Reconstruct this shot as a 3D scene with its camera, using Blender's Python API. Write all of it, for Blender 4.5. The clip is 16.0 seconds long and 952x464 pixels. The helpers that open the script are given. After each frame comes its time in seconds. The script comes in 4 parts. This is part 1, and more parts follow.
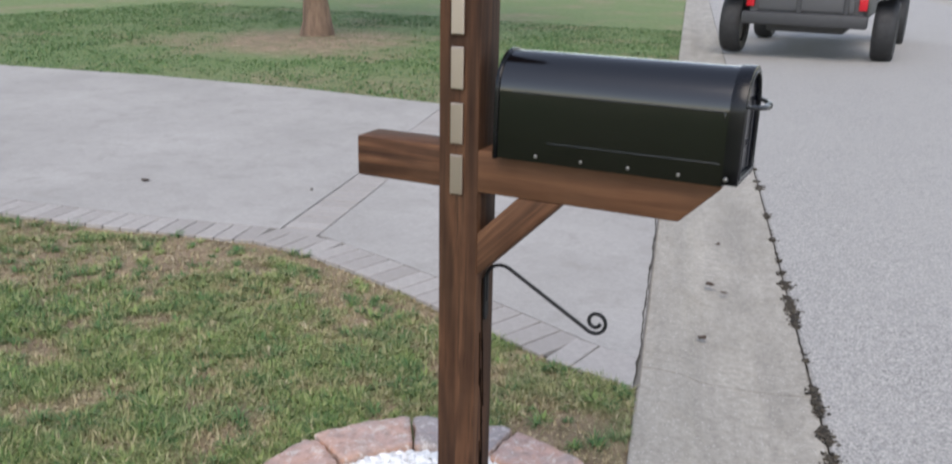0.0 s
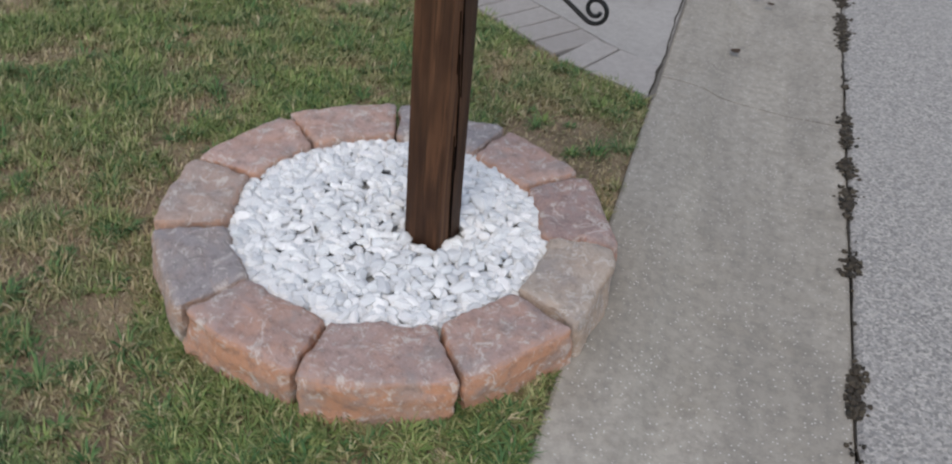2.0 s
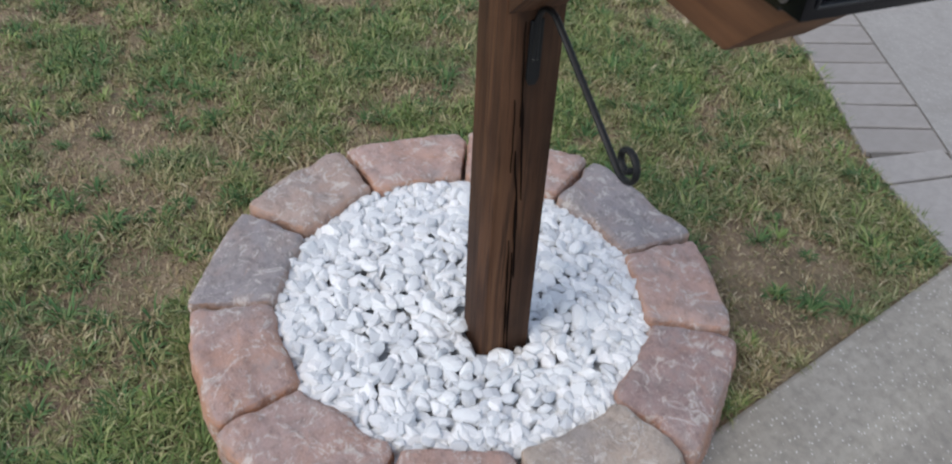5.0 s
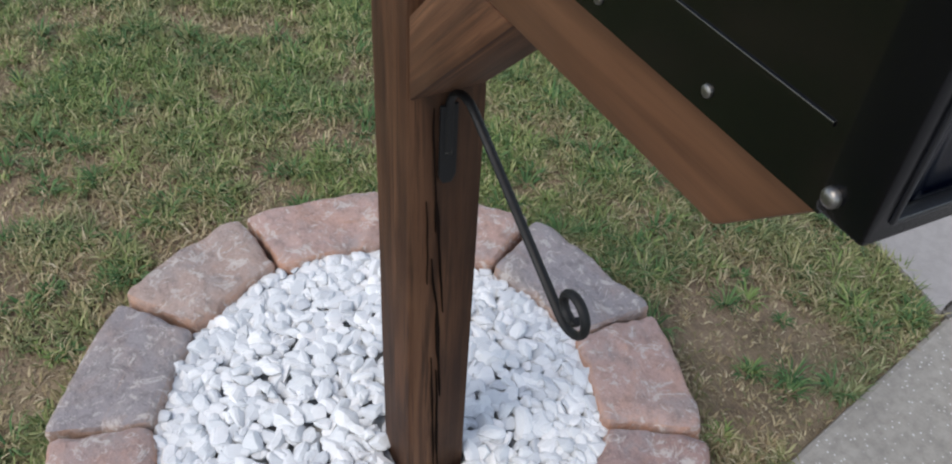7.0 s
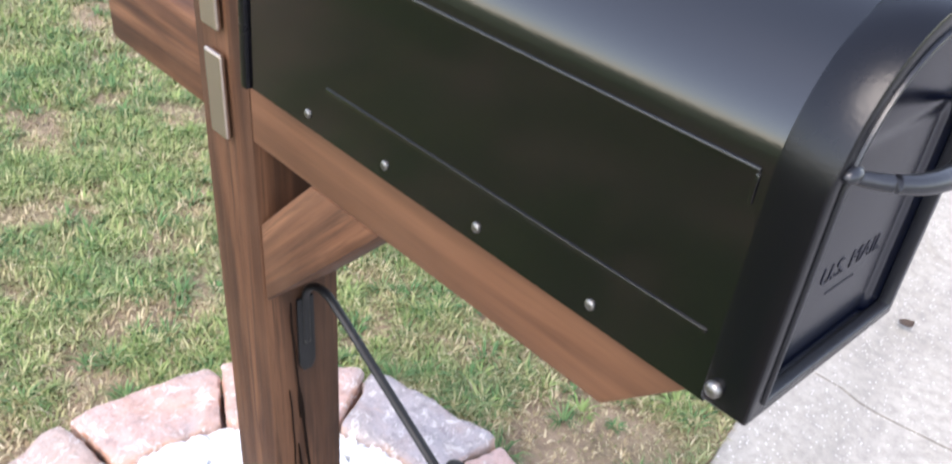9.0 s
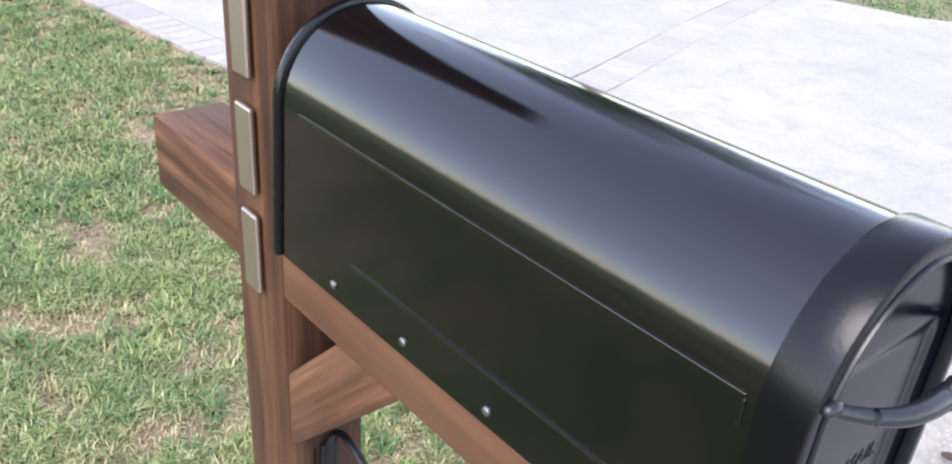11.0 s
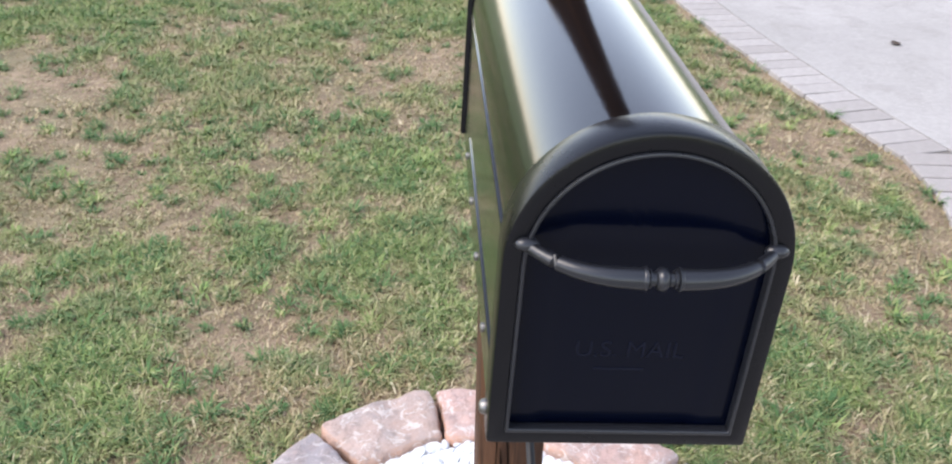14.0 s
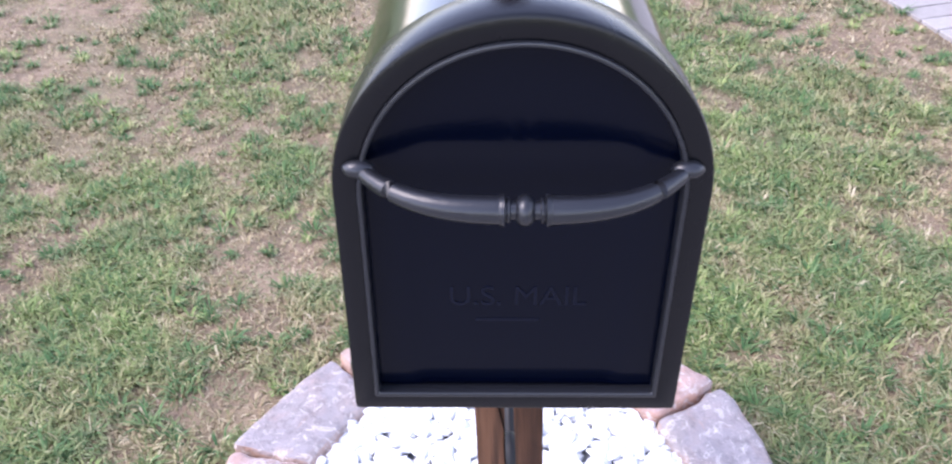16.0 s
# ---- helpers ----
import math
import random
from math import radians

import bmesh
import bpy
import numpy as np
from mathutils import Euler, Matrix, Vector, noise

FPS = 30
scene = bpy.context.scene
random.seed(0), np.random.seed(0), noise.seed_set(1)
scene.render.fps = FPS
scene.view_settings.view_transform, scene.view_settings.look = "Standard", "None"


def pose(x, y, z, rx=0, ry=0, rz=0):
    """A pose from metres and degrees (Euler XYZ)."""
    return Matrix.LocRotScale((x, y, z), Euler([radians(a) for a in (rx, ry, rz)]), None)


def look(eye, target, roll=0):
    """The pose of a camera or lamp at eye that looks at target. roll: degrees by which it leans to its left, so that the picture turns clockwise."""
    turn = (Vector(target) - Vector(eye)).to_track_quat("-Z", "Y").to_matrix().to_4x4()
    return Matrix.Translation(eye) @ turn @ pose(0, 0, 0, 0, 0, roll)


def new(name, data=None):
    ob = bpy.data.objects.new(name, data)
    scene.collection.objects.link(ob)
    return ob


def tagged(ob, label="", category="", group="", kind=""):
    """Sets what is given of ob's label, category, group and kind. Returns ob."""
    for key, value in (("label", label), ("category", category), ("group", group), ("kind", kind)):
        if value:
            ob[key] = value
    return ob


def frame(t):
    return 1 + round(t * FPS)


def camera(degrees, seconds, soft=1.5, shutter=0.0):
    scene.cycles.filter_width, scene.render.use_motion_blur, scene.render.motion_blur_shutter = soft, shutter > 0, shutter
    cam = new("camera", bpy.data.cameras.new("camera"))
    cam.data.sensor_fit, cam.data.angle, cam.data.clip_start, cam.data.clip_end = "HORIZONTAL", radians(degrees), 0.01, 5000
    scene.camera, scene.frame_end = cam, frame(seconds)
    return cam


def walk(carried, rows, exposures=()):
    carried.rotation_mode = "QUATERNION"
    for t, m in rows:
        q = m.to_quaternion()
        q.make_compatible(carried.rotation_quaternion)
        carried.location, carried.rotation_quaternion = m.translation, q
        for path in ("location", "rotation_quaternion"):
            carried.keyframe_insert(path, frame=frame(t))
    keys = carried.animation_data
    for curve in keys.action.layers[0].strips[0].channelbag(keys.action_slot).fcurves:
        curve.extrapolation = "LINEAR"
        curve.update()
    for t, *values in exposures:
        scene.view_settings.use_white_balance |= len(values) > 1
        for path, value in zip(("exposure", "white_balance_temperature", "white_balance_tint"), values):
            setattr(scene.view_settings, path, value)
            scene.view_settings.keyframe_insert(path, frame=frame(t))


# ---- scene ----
cam = camera(55.9, 16.0, soft=2.0, shutter=0.4)
PATH = [
    (0, (0.804, -1.609, 1.428), (-0.028, 0.101, 0.808), 1.1),
    (0.5, (0.776, -1.588, 1.393), (-0.031, 0.07, 0.619), 1.7),
    (1, (0.761, -1.552, 1.346), (-0.023, 0.033, 0.409), 2.18),
    (1.5, (0.771, -1.456, 1.312), (0.01, 0.049, 0.238), 4.32),
    (2, (0.818, -1.362, 1.298), (0.081, 0.055, 0.091), 5.76),
    (2.5, (0.932, -1.238, 1.301), (-0.038, 0.016, 0.08), 5.9),
    (3, (1.015, -1.106, 1.291), (-0.058, 0.049, 0.06), 5.36),
    (3.2, (1.032, -1.053, 1.29), (-0.047, 0.082, 0.046), 6.5),
    (5.3, (0.929, -0.447, 1.339), (-0.429, 0.14, -0.006), 1.8),
    (5.5, (0.871, -0.417, 1.321), (-0.498, 0.163, -0.016), 1.2),
    (6, (0.777, -0.377, 1.297), (-0.553, 0.292, -0.038), 2.4),
    (6.5, (0.729, -0.349, 1.278), (-0.563, 0.374, -0.067), 3.7),
    (7, (0.703, -0.333, 1.268), (-0.567, 0.39, -0.098), 3.9),
    (7.5, (0.687, -0.33, 1.269), (-0.545, 0.422, -0.115), 4.9),
    (8, (0.665, -0.345, 1.29), (-0.511, 0.519, -0.078), 4.7),
    (8.5, (0.666, -0.373, 1.323), (-0.467, 0.674, 0.05), 5.4),
    (9, (0.673, -0.392, 1.344), (-0.485, 0.783, 0.214), 5.2),
    (9.5, (0.668, -0.402, 1.364), (-0.531, 0.813, 0.321), 4.5),
    (10, (0.652, -0.404, 1.384), (-0.568, 0.802, 0.356), 4.1),
    (10.2, (0.649, -0.402, 1.389), (-0.583, 0.827, 0.403), 4.4),
    (12.3, (0.849, -0.292, 1.421), (-0.747, 0.548, 0.557), 3.5),
    (12.5, (0.888, -0.272, 1.415), (-0.762, 0.473, 0.565), 3.2),
    (13, (0.976, -0.235, 1.416), (-0.737, 0.317, 0.545), 3.6),
    (13.2, (0.997, -0.234, 1.418), (-0.731, 0.3, 0.563), 4.5),
    (13.5, (0.982, -0.179, 1.419), (-0.755, 0.164, 0.488), 2.2),
    (14, (0.945, -0.107, 1.404), (-0.78, -0.007, 0.398), 1.4),
    (14.5, (0.895, -0.043, 1.388), (-0.82, -0.064, 0.358), -1.5),
    (15, (0.859, -0.019, 1.371), (-0.808, -0.103, 0.269), -3.0),
    (15.5, (0.853, -0.003, 1.352), (-0.786, -0.14, 0.213), -4.5),
    (16, (0.859, -0.002, 1.353), (-0.77, -0.059, 0.194), -2.9),
]
EXPOSURES = [(0, 1.25, 7050, 13), (1, 1.05, 7050, 12), (2, 0.68, 7150, 12), (3, 0.68, 7150, 12), (5.5, 0.85, 6950, 11), (7.5, 0.98, 7050, 12), (8, 1.2, 7050, 13), (8.5, 1.75, 6950, 15), (9, 2.32, 6850, 17), (9.5, 2.62, 6600, 19), (10, 2.65, 6450, 20), (12.5, 1.7, 7050, 13), (13, 1.7, 7050, 13), (14, 1.92, 7000, 16), (14.7, 2.06, 6650, 20), (15.5, 2.26, 6350, 27), (16, 2.18, 6300, 28)]
walk(cam, [(t, look(eye, target, roll)) for t, eye, target, roll in PATH], EXPOSURES)

# ---- world, sun and exposure ----
world = bpy.data.worlds.new("sky")
scene.world = world
world.use_nodes = True
wn = world.node_tree.nodes
sky = wn.new("ShaderNodeTexSky")
sky.sky_type = "NISHITA"
sky.sun_disc = False
sky.sun_elevation = radians(52)
sky.sun_rotation = radians(164)
sky.air_density, sky.dust_density = 1.0, 0.4
sky.ozone_density = 1.4
haze = wn.new("ShaderNodeHueSaturation")
haze.inputs["Saturation"].default_value = 0.7
world.node_tree.links.new(sky.outputs[0], haze.inputs["Color"])
world.node_tree.links.new(haze.outputs[0], wn["Background"].inputs[0])
wn["Background"].inputs[1].default_value = 0.15
sun_data = bpy.data.lights.new("sun", "SUN")
sun_data.energy, sun_data.angle, sun_data.color = 0.95, radians(36), (1.0, 0.955, 0.89)
sun = new("sun", sun_data)
sun.matrix_world = look((0, 0, 8), (-0.276, 0.961, 6.72))


# ---- materials ----
class Mat:
    """A node material with a principled shader and short helpers for its nodes."""

    def __init__(self, name, rough=0.8, metal=0.0, color=(0.5, 0.5, 0.5), coords="Object"):
        self.m = bpy.data.materials.new(name)
        self.m.use_nodes = True
        self.t = self.m.node_tree
        self.b = self.t.nodes["Principled BSDF"]
        self.b.inputs["Roughness"].default_value = rough
        self.b.inputs["Metallic"].default_value = metal
        self.b.inputs["Base Color"].default_value = (*color, 1)
        self.co = self.t.nodes.new("ShaderNodeTexCoord").outputs[coords]

    def link(self, a, b):
        self.t.links.new(a, b)

    def mapped(self, scale=(1, 1, 1), rot=(0, 0, 0)):
        n = self.t.nodes.new("ShaderNodeMapping")
        n.inputs["Scale"].default_value = scale
        n.inputs["Rotation"].default_value = rot
        self.link(self.co, n.inputs[0])
        return n.outputs[0]

    def noise(self, scale, detail=4, rough=0.55, vec=None, dist=0.0):
        n = self.t.nodes.new("ShaderNodeTexNoise")
        n.inputs["Scale"].default_value, n.inputs["Detail"].default_value = scale, detail
        n.inputs["Roughness"].default_value, n.inputs["Distortion"].default_value = rough, dist
        self.link(vec or self.co, n.inputs["Vector"])
        return n.outputs["Fac"]

    def voronoi(self, scale, vec=None, out="Distance", feature="F1"):
        n = self.t.nodes.new("ShaderNodeTexVoronoi")
        n.feature = feature
        n.inputs["Scale"].default_value = scale
        self.link(vec or self.co, n.inputs["Vector"])
        return n.outputs[out]

    def ramp(self, fac, stops):
        n = self.t.nodes.new("ShaderNodeValToRGB")
        e = n.color_ramp.elements
        while len(e) < len(stops):
            e.new(0.5)
        for el, (p, c) in zip(e, stops):
            el.position = p
            el.color = (*c, 1) if isinstance(c, tuple) else (c, c, c, 1)
        self.link(fac, n.inputs[0])
        return n.outputs[0]

    def mix(self, fac, a, b, mode="MIX"):
        n = self.t.nodes.new("ShaderNodeMix")
        n.data_type, n.blend_type = "RGBA", mode
        for sock, v in ((n.inputs[0], fac), (n.inputs[6], a), (n.inputs[7], b)):
            if isinstance(v, (int, float)):
                sock.default_value = v
            elif isinstance(v, tuple):
                sock.default_value = (*v, 1)
            else:
                self.link(v, sock)
        return n.outputs[2]

    def rand(self, island=False):
        if island:
            return self.t.nodes.new("ShaderNodeNewGeometry").outputs["Random Per Island"]
        return self.t.nodes.new("ShaderNodeObjectInfo").outputs["Random"]

    def color(self, c):
        self.link(c, self.b.inputs["Base Color"])
        return self

    def rough(self, c):
        self.link(c, self.b.inputs["Roughness"])
        return self

    def bump(self, h, strength=0.3, dist=0.01):
        n = self.t.nodes.new("ShaderNodeBump")
        n.inputs["Strength"].default_value, n.inputs["Distance"].default_value = strength, dist
        self.link(h, n.inputs["Height"])
        if self.b.inputs["Normal"].is_linked:
            self.link(self.b.inputs["Normal"].links[0].from_socket, n.inputs["Normal"])
        self.link(n.outputs[0], self.b.inputs["Normal"])
        return self


def concrete(name, lo, hi, speck=0.5, stain=(0.2, 0.19, 0.17), streak=0.0):
    m = Mat(name, 0.9)
    big = m.noise(1.1, 5, 0.6)
    fine = m.noise(42, 6, 0.7)
    c = m.mix(m.ramp(big, [(0.3, 0.0), (0.7, 1.0)]), lo, hi)
    c = m.mix(m.ramp(m.noise(5.5, 6, 0.65, dist=0.6), [(0.5, 0.0), (0.72, 0.55)]), c, stain)
    if streak:
        c = m.mix(m.ramp(m.noise(1.0, 6, 0.65, vec=m.mapped((6, 1.1, 1))), [(0.38, streak), (0.6, 0.0)]), c, (0.205, 0.188, 0.162))
    c = m.mix(m.ramp(fine, [(0.35, 0.32 * speck), (0.6, 0.0)]), c, (0.11, 0.10, 0.09))
    c = m.mix(m.ramp(m.voronoi(85), [(0.10, 0.6 * speck), (0.2, 0.0)]), c, (0.62, 0.60, 0.56))
    m.color(c).bump(fine, 0.35, 0.004).bump(m.noise(160, 3), 0.25, 0.002)
    return m.m


M_DRIVE = concrete("driveway_concrete", (0.265, 0.251, 0.234), (0.345, 0.328, 0.308), 0.6, (0.215, 0.2, 0.18))
M_CURB = concrete("curb_concrete", (0.275, 0.252, 0.212), (0.385, 0.355, 0.305), 1.3, (0.215, 0.188, 0.147), 0.6)
M_MORTAR = concrete("mortar", (0.10, 0.09, 0.078), (0.155, 0.143, 0.125), 0.3)


def asphalt():
    m = Mat("asphalt", 0.92)
    chip = m.voronoi(150, out="Color")
    big = m.noise(0.9, 5, 0.6)
    c = m.ramp(chip, [(0.15, (0.165, 0.16, 0.153)), (0.5, (0.272, 0.26, 0.245)), (0.85, (0.40, 0.38, 0.352))])
    c = m.mix(m.ramp(big, [(0.35, 0.0), (0.7, 0.45)]), c, (0.31, 0.297, 0.276))
    c = m.mix(m.ramp(m.noise(30, 5, 0.7), [(0.5, 0.0), (0.75, 0.5)]), c, (0.22, 0.22, 0.22))
    m.color(c).bump(m.voronoi(95), 0.6, 0.006).bump(m.noise(220, 3), 0.4, 0.003)
    return m.m


M_ASPHALT = asphalt()


def soil():
    m = Mat("soil_and_thatch", 0.95)
    c = m.ramp(m.noise(6, 6, 0.7), [(0.3, (0.085, 0.057, 0.036)), (0.5, (0.215, 0.15, 0.098)), (0.72, (0.39, 0.29, 0.195))])
    straw = m.noise(55, 4, 0.7, vec=m.mapped((1, 5, 1), (0, 0, 0.6)))
    c = m.mix(m.ramp(straw, [(0.5, 0.0), (0.66, 0.7)]), c, (0.38, 0.295, 0.17))
    green = m.noise(1.7, 5, 0.6)
    c = m.mix(m.ramp(green, [(0.45, 0.0), (0.65, 0.4)]), c, (0.12, 0.13, 0.055))
    far = m.t.nodes.new("ShaderNodeVectorMath")
    far.operation = "LENGTH"
    m.link(m.co, far.inputs[0])
    span = m.t.nodes.new("ShaderNodeMapRange")
    span.inputs["From Min"].default_value, span.inputs["From Max"].default_value = 4.0, 9.0
    m.link(far.outputs["Value"], span.inputs["Value"])
    turf = m.ramp(m.noise(13, 6, 0.75), [(0.3, (0.052, 0.105, 0.030)), (0.55, (0.115, 0.18, 0.052)), (0.75, (0.21, 0.235, 0.085))])
    round_tree = m.t.nodes.new("ShaderNodeVectorMath")
    round_tree.operation = "DISTANCE"
    round_tree.inputs[1].default_value = (-7.2, 9.0, 0)
    m.link(m.co, round_tree.inputs[0])
    ragged = m.t.nodes.new("ShaderNodeMath")
    ragged.operation = "MULTIPLY_ADD"
    m.link(m.noise(1.6, 4, 0.6), ragged.inputs[0])
    ragged.inputs[1].default_value = 2.2
    m.link(round_tree.outputs["Value"], ragged.inputs[2])
    open_soil = m.t.nodes.new("ShaderNodeMapRange")
    open_soil.inputs["From Min"].default_value, open_soil.inputs["From Max"].default_value = 2.0, 3.2
    m.link(ragged.outputs[0], open_soil.inputs["Value"])
    turfed = m.t.nodes.new("ShaderNodeMath")
    turfed.operation = "MULTIPLY"
    m.link(span.outputs[0], turfed.inputs[0])
    m.link(open_soil.outputs[0], turfed.inputs[1])
    c = m.mix(m.mix(turfed.outputs[0], (0, 0, 0), m.ramp(m.noise(0.7, 4, 0.6), [(0.35, 0.35), (0.5, 0.9)])), c, turf)
    m.color(c).bump(m.noise(38, 6, 0.75), 0.8, 0.02).bump(straw, 0.4, 0.006)
    return m.m


M_SOIL = soil()


def grass_mat(name, shades, dry=None):
    """Blades of mixed shades; where dry shades are given, thin-grown turf goes over to them."""
    m = Mat(name, 0.7)
    m.b.inputs["Specular IOR Level"].default_value = 0.2
    c = m.ramp(m.rand(True), shades)
    if dry:
        vigour = m.t.nodes.new("ShaderNodeAttribute")
        vigour.attribute_name = "vigour"
        parched = m.ramp(m.rand(True), dry)
        c = m.mix(m.ramp(vigour.outputs["Fac"], [(0.2, 0.95), (0.45, 0.58), (0.8, 0.18)]), c, parched)
        c = m.mix(m.ramp(m.noise(3.7, 3, 0.6, vec=m.mapped((1, 1, 1), (0, 0, 1.1))), [(0.52, 0.0), (0.68, 0.5)]), c, (0.058, 0.13, 0.056))
    m.color(c)
    return m.m


M_GRASS = grass_mat("grass_blade", [(0.0, (0.034, 0.092, 0.026)), (0.35, (0.072, 0.158, 0.036)), (0.65, (0.13, 0.222, 0.054)), (0.86, (0.225, 0.29, 0.095)), (1.0, (0.36, 0.38, 0.18))],
                    [(0.0, (0.13, 0.145, 0.06)), (0.3, (0.24, 0.20, 0.10)), (0.55, (0.30, 0.215, 0.13)), (0.8, (0.40, 0.32, 0.19)), (1.0, (0.50, 0.42, 0.27))])
M_WEED = grass_mat("moss_and_grit", [(0.0, (0.02, 0.018, 0.014)), (0.6, (0.05, 0.04, 0.03)), (1.0, (0.06, 0.05, 0.035))])


def wood(name, axis, tone, rough_sawn=1.0):
    m = Mat(name, 0.68)
    m.b.inputs["Specular IOR Level"].default_value = 0.22
    stretch = [34, 34, 34]
    stretch[axis] = 1.6
    v = m.mapped(tuple(stretch))
    grain = m.noise(1.0, 6, 0.62, vec=v, dist=0.5)
    fine = [150, 150, 150]
    fine[axis] = 5
    pores = m.noise(1.0, 4, 0.7, vec=m.mapped(tuple(fine)))
    def shade(r, g, b):
        return (1.03 * r * tone, 0.96 * g * tone, 0.90 * b * tone)

    c = m.ramp(grain, [(0.26, shade(0.020, 0.0085, 0.0045)), (0.42, shade(0.066, 0.0300, 0.0150)), (0.56, shade(0.125, 0.0600, 0.0315)), (0.75, shade(0.185, 0.096, 0.0530))])
    # growth rings cut at a slant make flame-shaped figure
    slow = [11, 11, 11]
    slow[axis] = 0.9
    rings = m.t.nodes.new("ShaderNodeMath")
    rings.operation = "PINGPONG"
    rings.inputs[1].default_value = 0.06
    m.link(m.noise(1.0, 2, 0.4, vec=m.mapped(tuple(slow)), dist=0.3), rings.inputs[0])
    c = m.mix(m.ramp(rings.outputs[0], [(0.012, 0.15 + 0.4 * rough_sawn), (0.04, 0.0)]), c, shade(0.028, 0.012, 0.0065))
    c = m.mix(0.62 * (1 - rough_sawn), c, shade(0.112, 0.0565, 0.0305))
    c = m.mix(m.ramp(pores, [(0.5, 0.0), (0.64, 0.75 * rough_sawn)]), c, shade(0.030, 0.0145, 0.0082))
    c = m.mix(m.ramp(m.noise(5, 4, 0.6), [(0.45, 0.0), (0.75, 0.3)]), c, shade(0.17, 0.098, 0.058))
    m.color(c).bump(grain, 0.4 * rough_sawn, 0.004).bump(pores, 0.5 * rough_sawn, 0.0015)
    return m.m


M_WOOD_X, M_WOOD_Z = wood("stained_wood_beam", 0, 0.92), wood("stained_wood_post", 2, 0.66)
M_WOOD_ARM = wood("planed_stained_wood", 0, 0.98, 0.25)
M_CRACK = Mat("dark_wood_crack", 1.0, color=(0.009, 0.0055, 0.004)).m
M_CRACK.node_tree.nodes["Principled BSDF"].inputs["Specular IOR Level"].default_value = 0.05


def black_paint(name, rough, color, grainy=0.0, gloss=0.5):
    m = Mat(name, rough, color=color)
    m.rough(m.ramp(m.noise(14, 5, 0.6), [(0.3, rough * 0.85), (0.75, rough * 1.25)]))
    m.bump(m.noise(420, 2), 0.05 + grainy, 0.0006)
    m.b.inputs["Specular IOR Level"].default_value = gloss
    return m.m


M_GLOSS = black_paint("glossy_black_enamel", 0.115, (0.0008, 0.0008, 0.0013), 0.0, 0.68)
M_SATIN = black_paint("satin_black_enamel", 0.26, (0.0010, 0.0011, 0.0022), 0.1, 0.3)
M_DOOR = black_paint("black_door_panel", 0.16, (0.0006, 0.0014, 0.0054), 0.03, 0.15)
# paler than the door panel, so that the raised letters stand out from it
M_LETTER = black_paint("paler_black_lettering", 0.35, (0.0018, 0.0030, 0.0095), 0.03, 0.17)
M_HANDLE = black_paint("black_cast_metal", 0.3, (0.010, 0.011, 0.014), 0.15)
M_IRON = black_paint("black_iron", 0.55, (0.0045, 0.005, 0.0058), 0.4, 0.3)
M_STEEL = Mat("zinc_steel", 0.4, 1.0, (0.20, 0.192, 0.18)).m
M_BRONZE = Mat("champagne_metal", 0.4, 1.0, (0.47, 0.39, 0.335)).m


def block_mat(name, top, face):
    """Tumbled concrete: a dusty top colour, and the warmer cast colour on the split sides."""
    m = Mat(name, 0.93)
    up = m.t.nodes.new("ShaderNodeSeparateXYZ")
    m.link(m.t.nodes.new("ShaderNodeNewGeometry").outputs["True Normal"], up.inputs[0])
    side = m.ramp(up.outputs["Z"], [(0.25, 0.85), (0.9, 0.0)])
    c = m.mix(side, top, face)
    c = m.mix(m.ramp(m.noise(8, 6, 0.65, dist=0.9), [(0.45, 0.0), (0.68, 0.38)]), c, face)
    c = m.mix(m.ramp(m.noise(11, 5, 0.7, vec=m.mapped((1, 1, 1), (0.5, 0.3, 1.0))), [(0.36, 0.6), (0.52, 0.0)]), c, (0.27, 0.25, 0.245))
    c = m.mix(m.ramp(m.noise(45, 6, 0.75), [(0.36, 0.5), (0.52, 0.0)]), c, tuple(0.45 * v for v in top))
    scuff = m.noise(34, 5, 0.7, dist=0.7)
    c = m.mix(m.ramp(scuff, [(0.555, 0.0), (0.62, 0.6), (0.75, 0.85)]), c, (0.55, 0.50, 0.46))
    chipped = m.noise(13, 3, 0.6, dist=2.6, vec=m.mapped((1, 1, 1), (0.2, 0.9, 0.4)))
    c = m.mix(m.ramp(chipped, [(0.60, 0.0), (0.635, 0.55), (0.67, 0.0)]), c, (0.60, 0.56, 0.52))
    c = m.mix(m.ramp(m.voronoi(110), [(0.08, 0.5), (0.2, 0.0)]), c, (0.52, 0.47, 0.43))
    m.color(c).bump(m.noise(28, 6, 0.75), 0.7, 0.012).bump(m.noise(90, 6, 0.75), 0.6, 0.005).bump(m.noise(260, 3), 0.4, 0.002)
    return m.m


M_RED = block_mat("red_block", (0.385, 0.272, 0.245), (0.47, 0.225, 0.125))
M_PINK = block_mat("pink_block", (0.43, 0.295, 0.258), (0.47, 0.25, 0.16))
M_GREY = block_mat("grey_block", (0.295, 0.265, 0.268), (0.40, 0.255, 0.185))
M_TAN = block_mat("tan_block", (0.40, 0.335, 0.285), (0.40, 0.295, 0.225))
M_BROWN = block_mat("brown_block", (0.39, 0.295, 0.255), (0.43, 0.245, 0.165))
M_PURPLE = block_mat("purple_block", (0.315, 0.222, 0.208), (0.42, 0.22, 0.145))


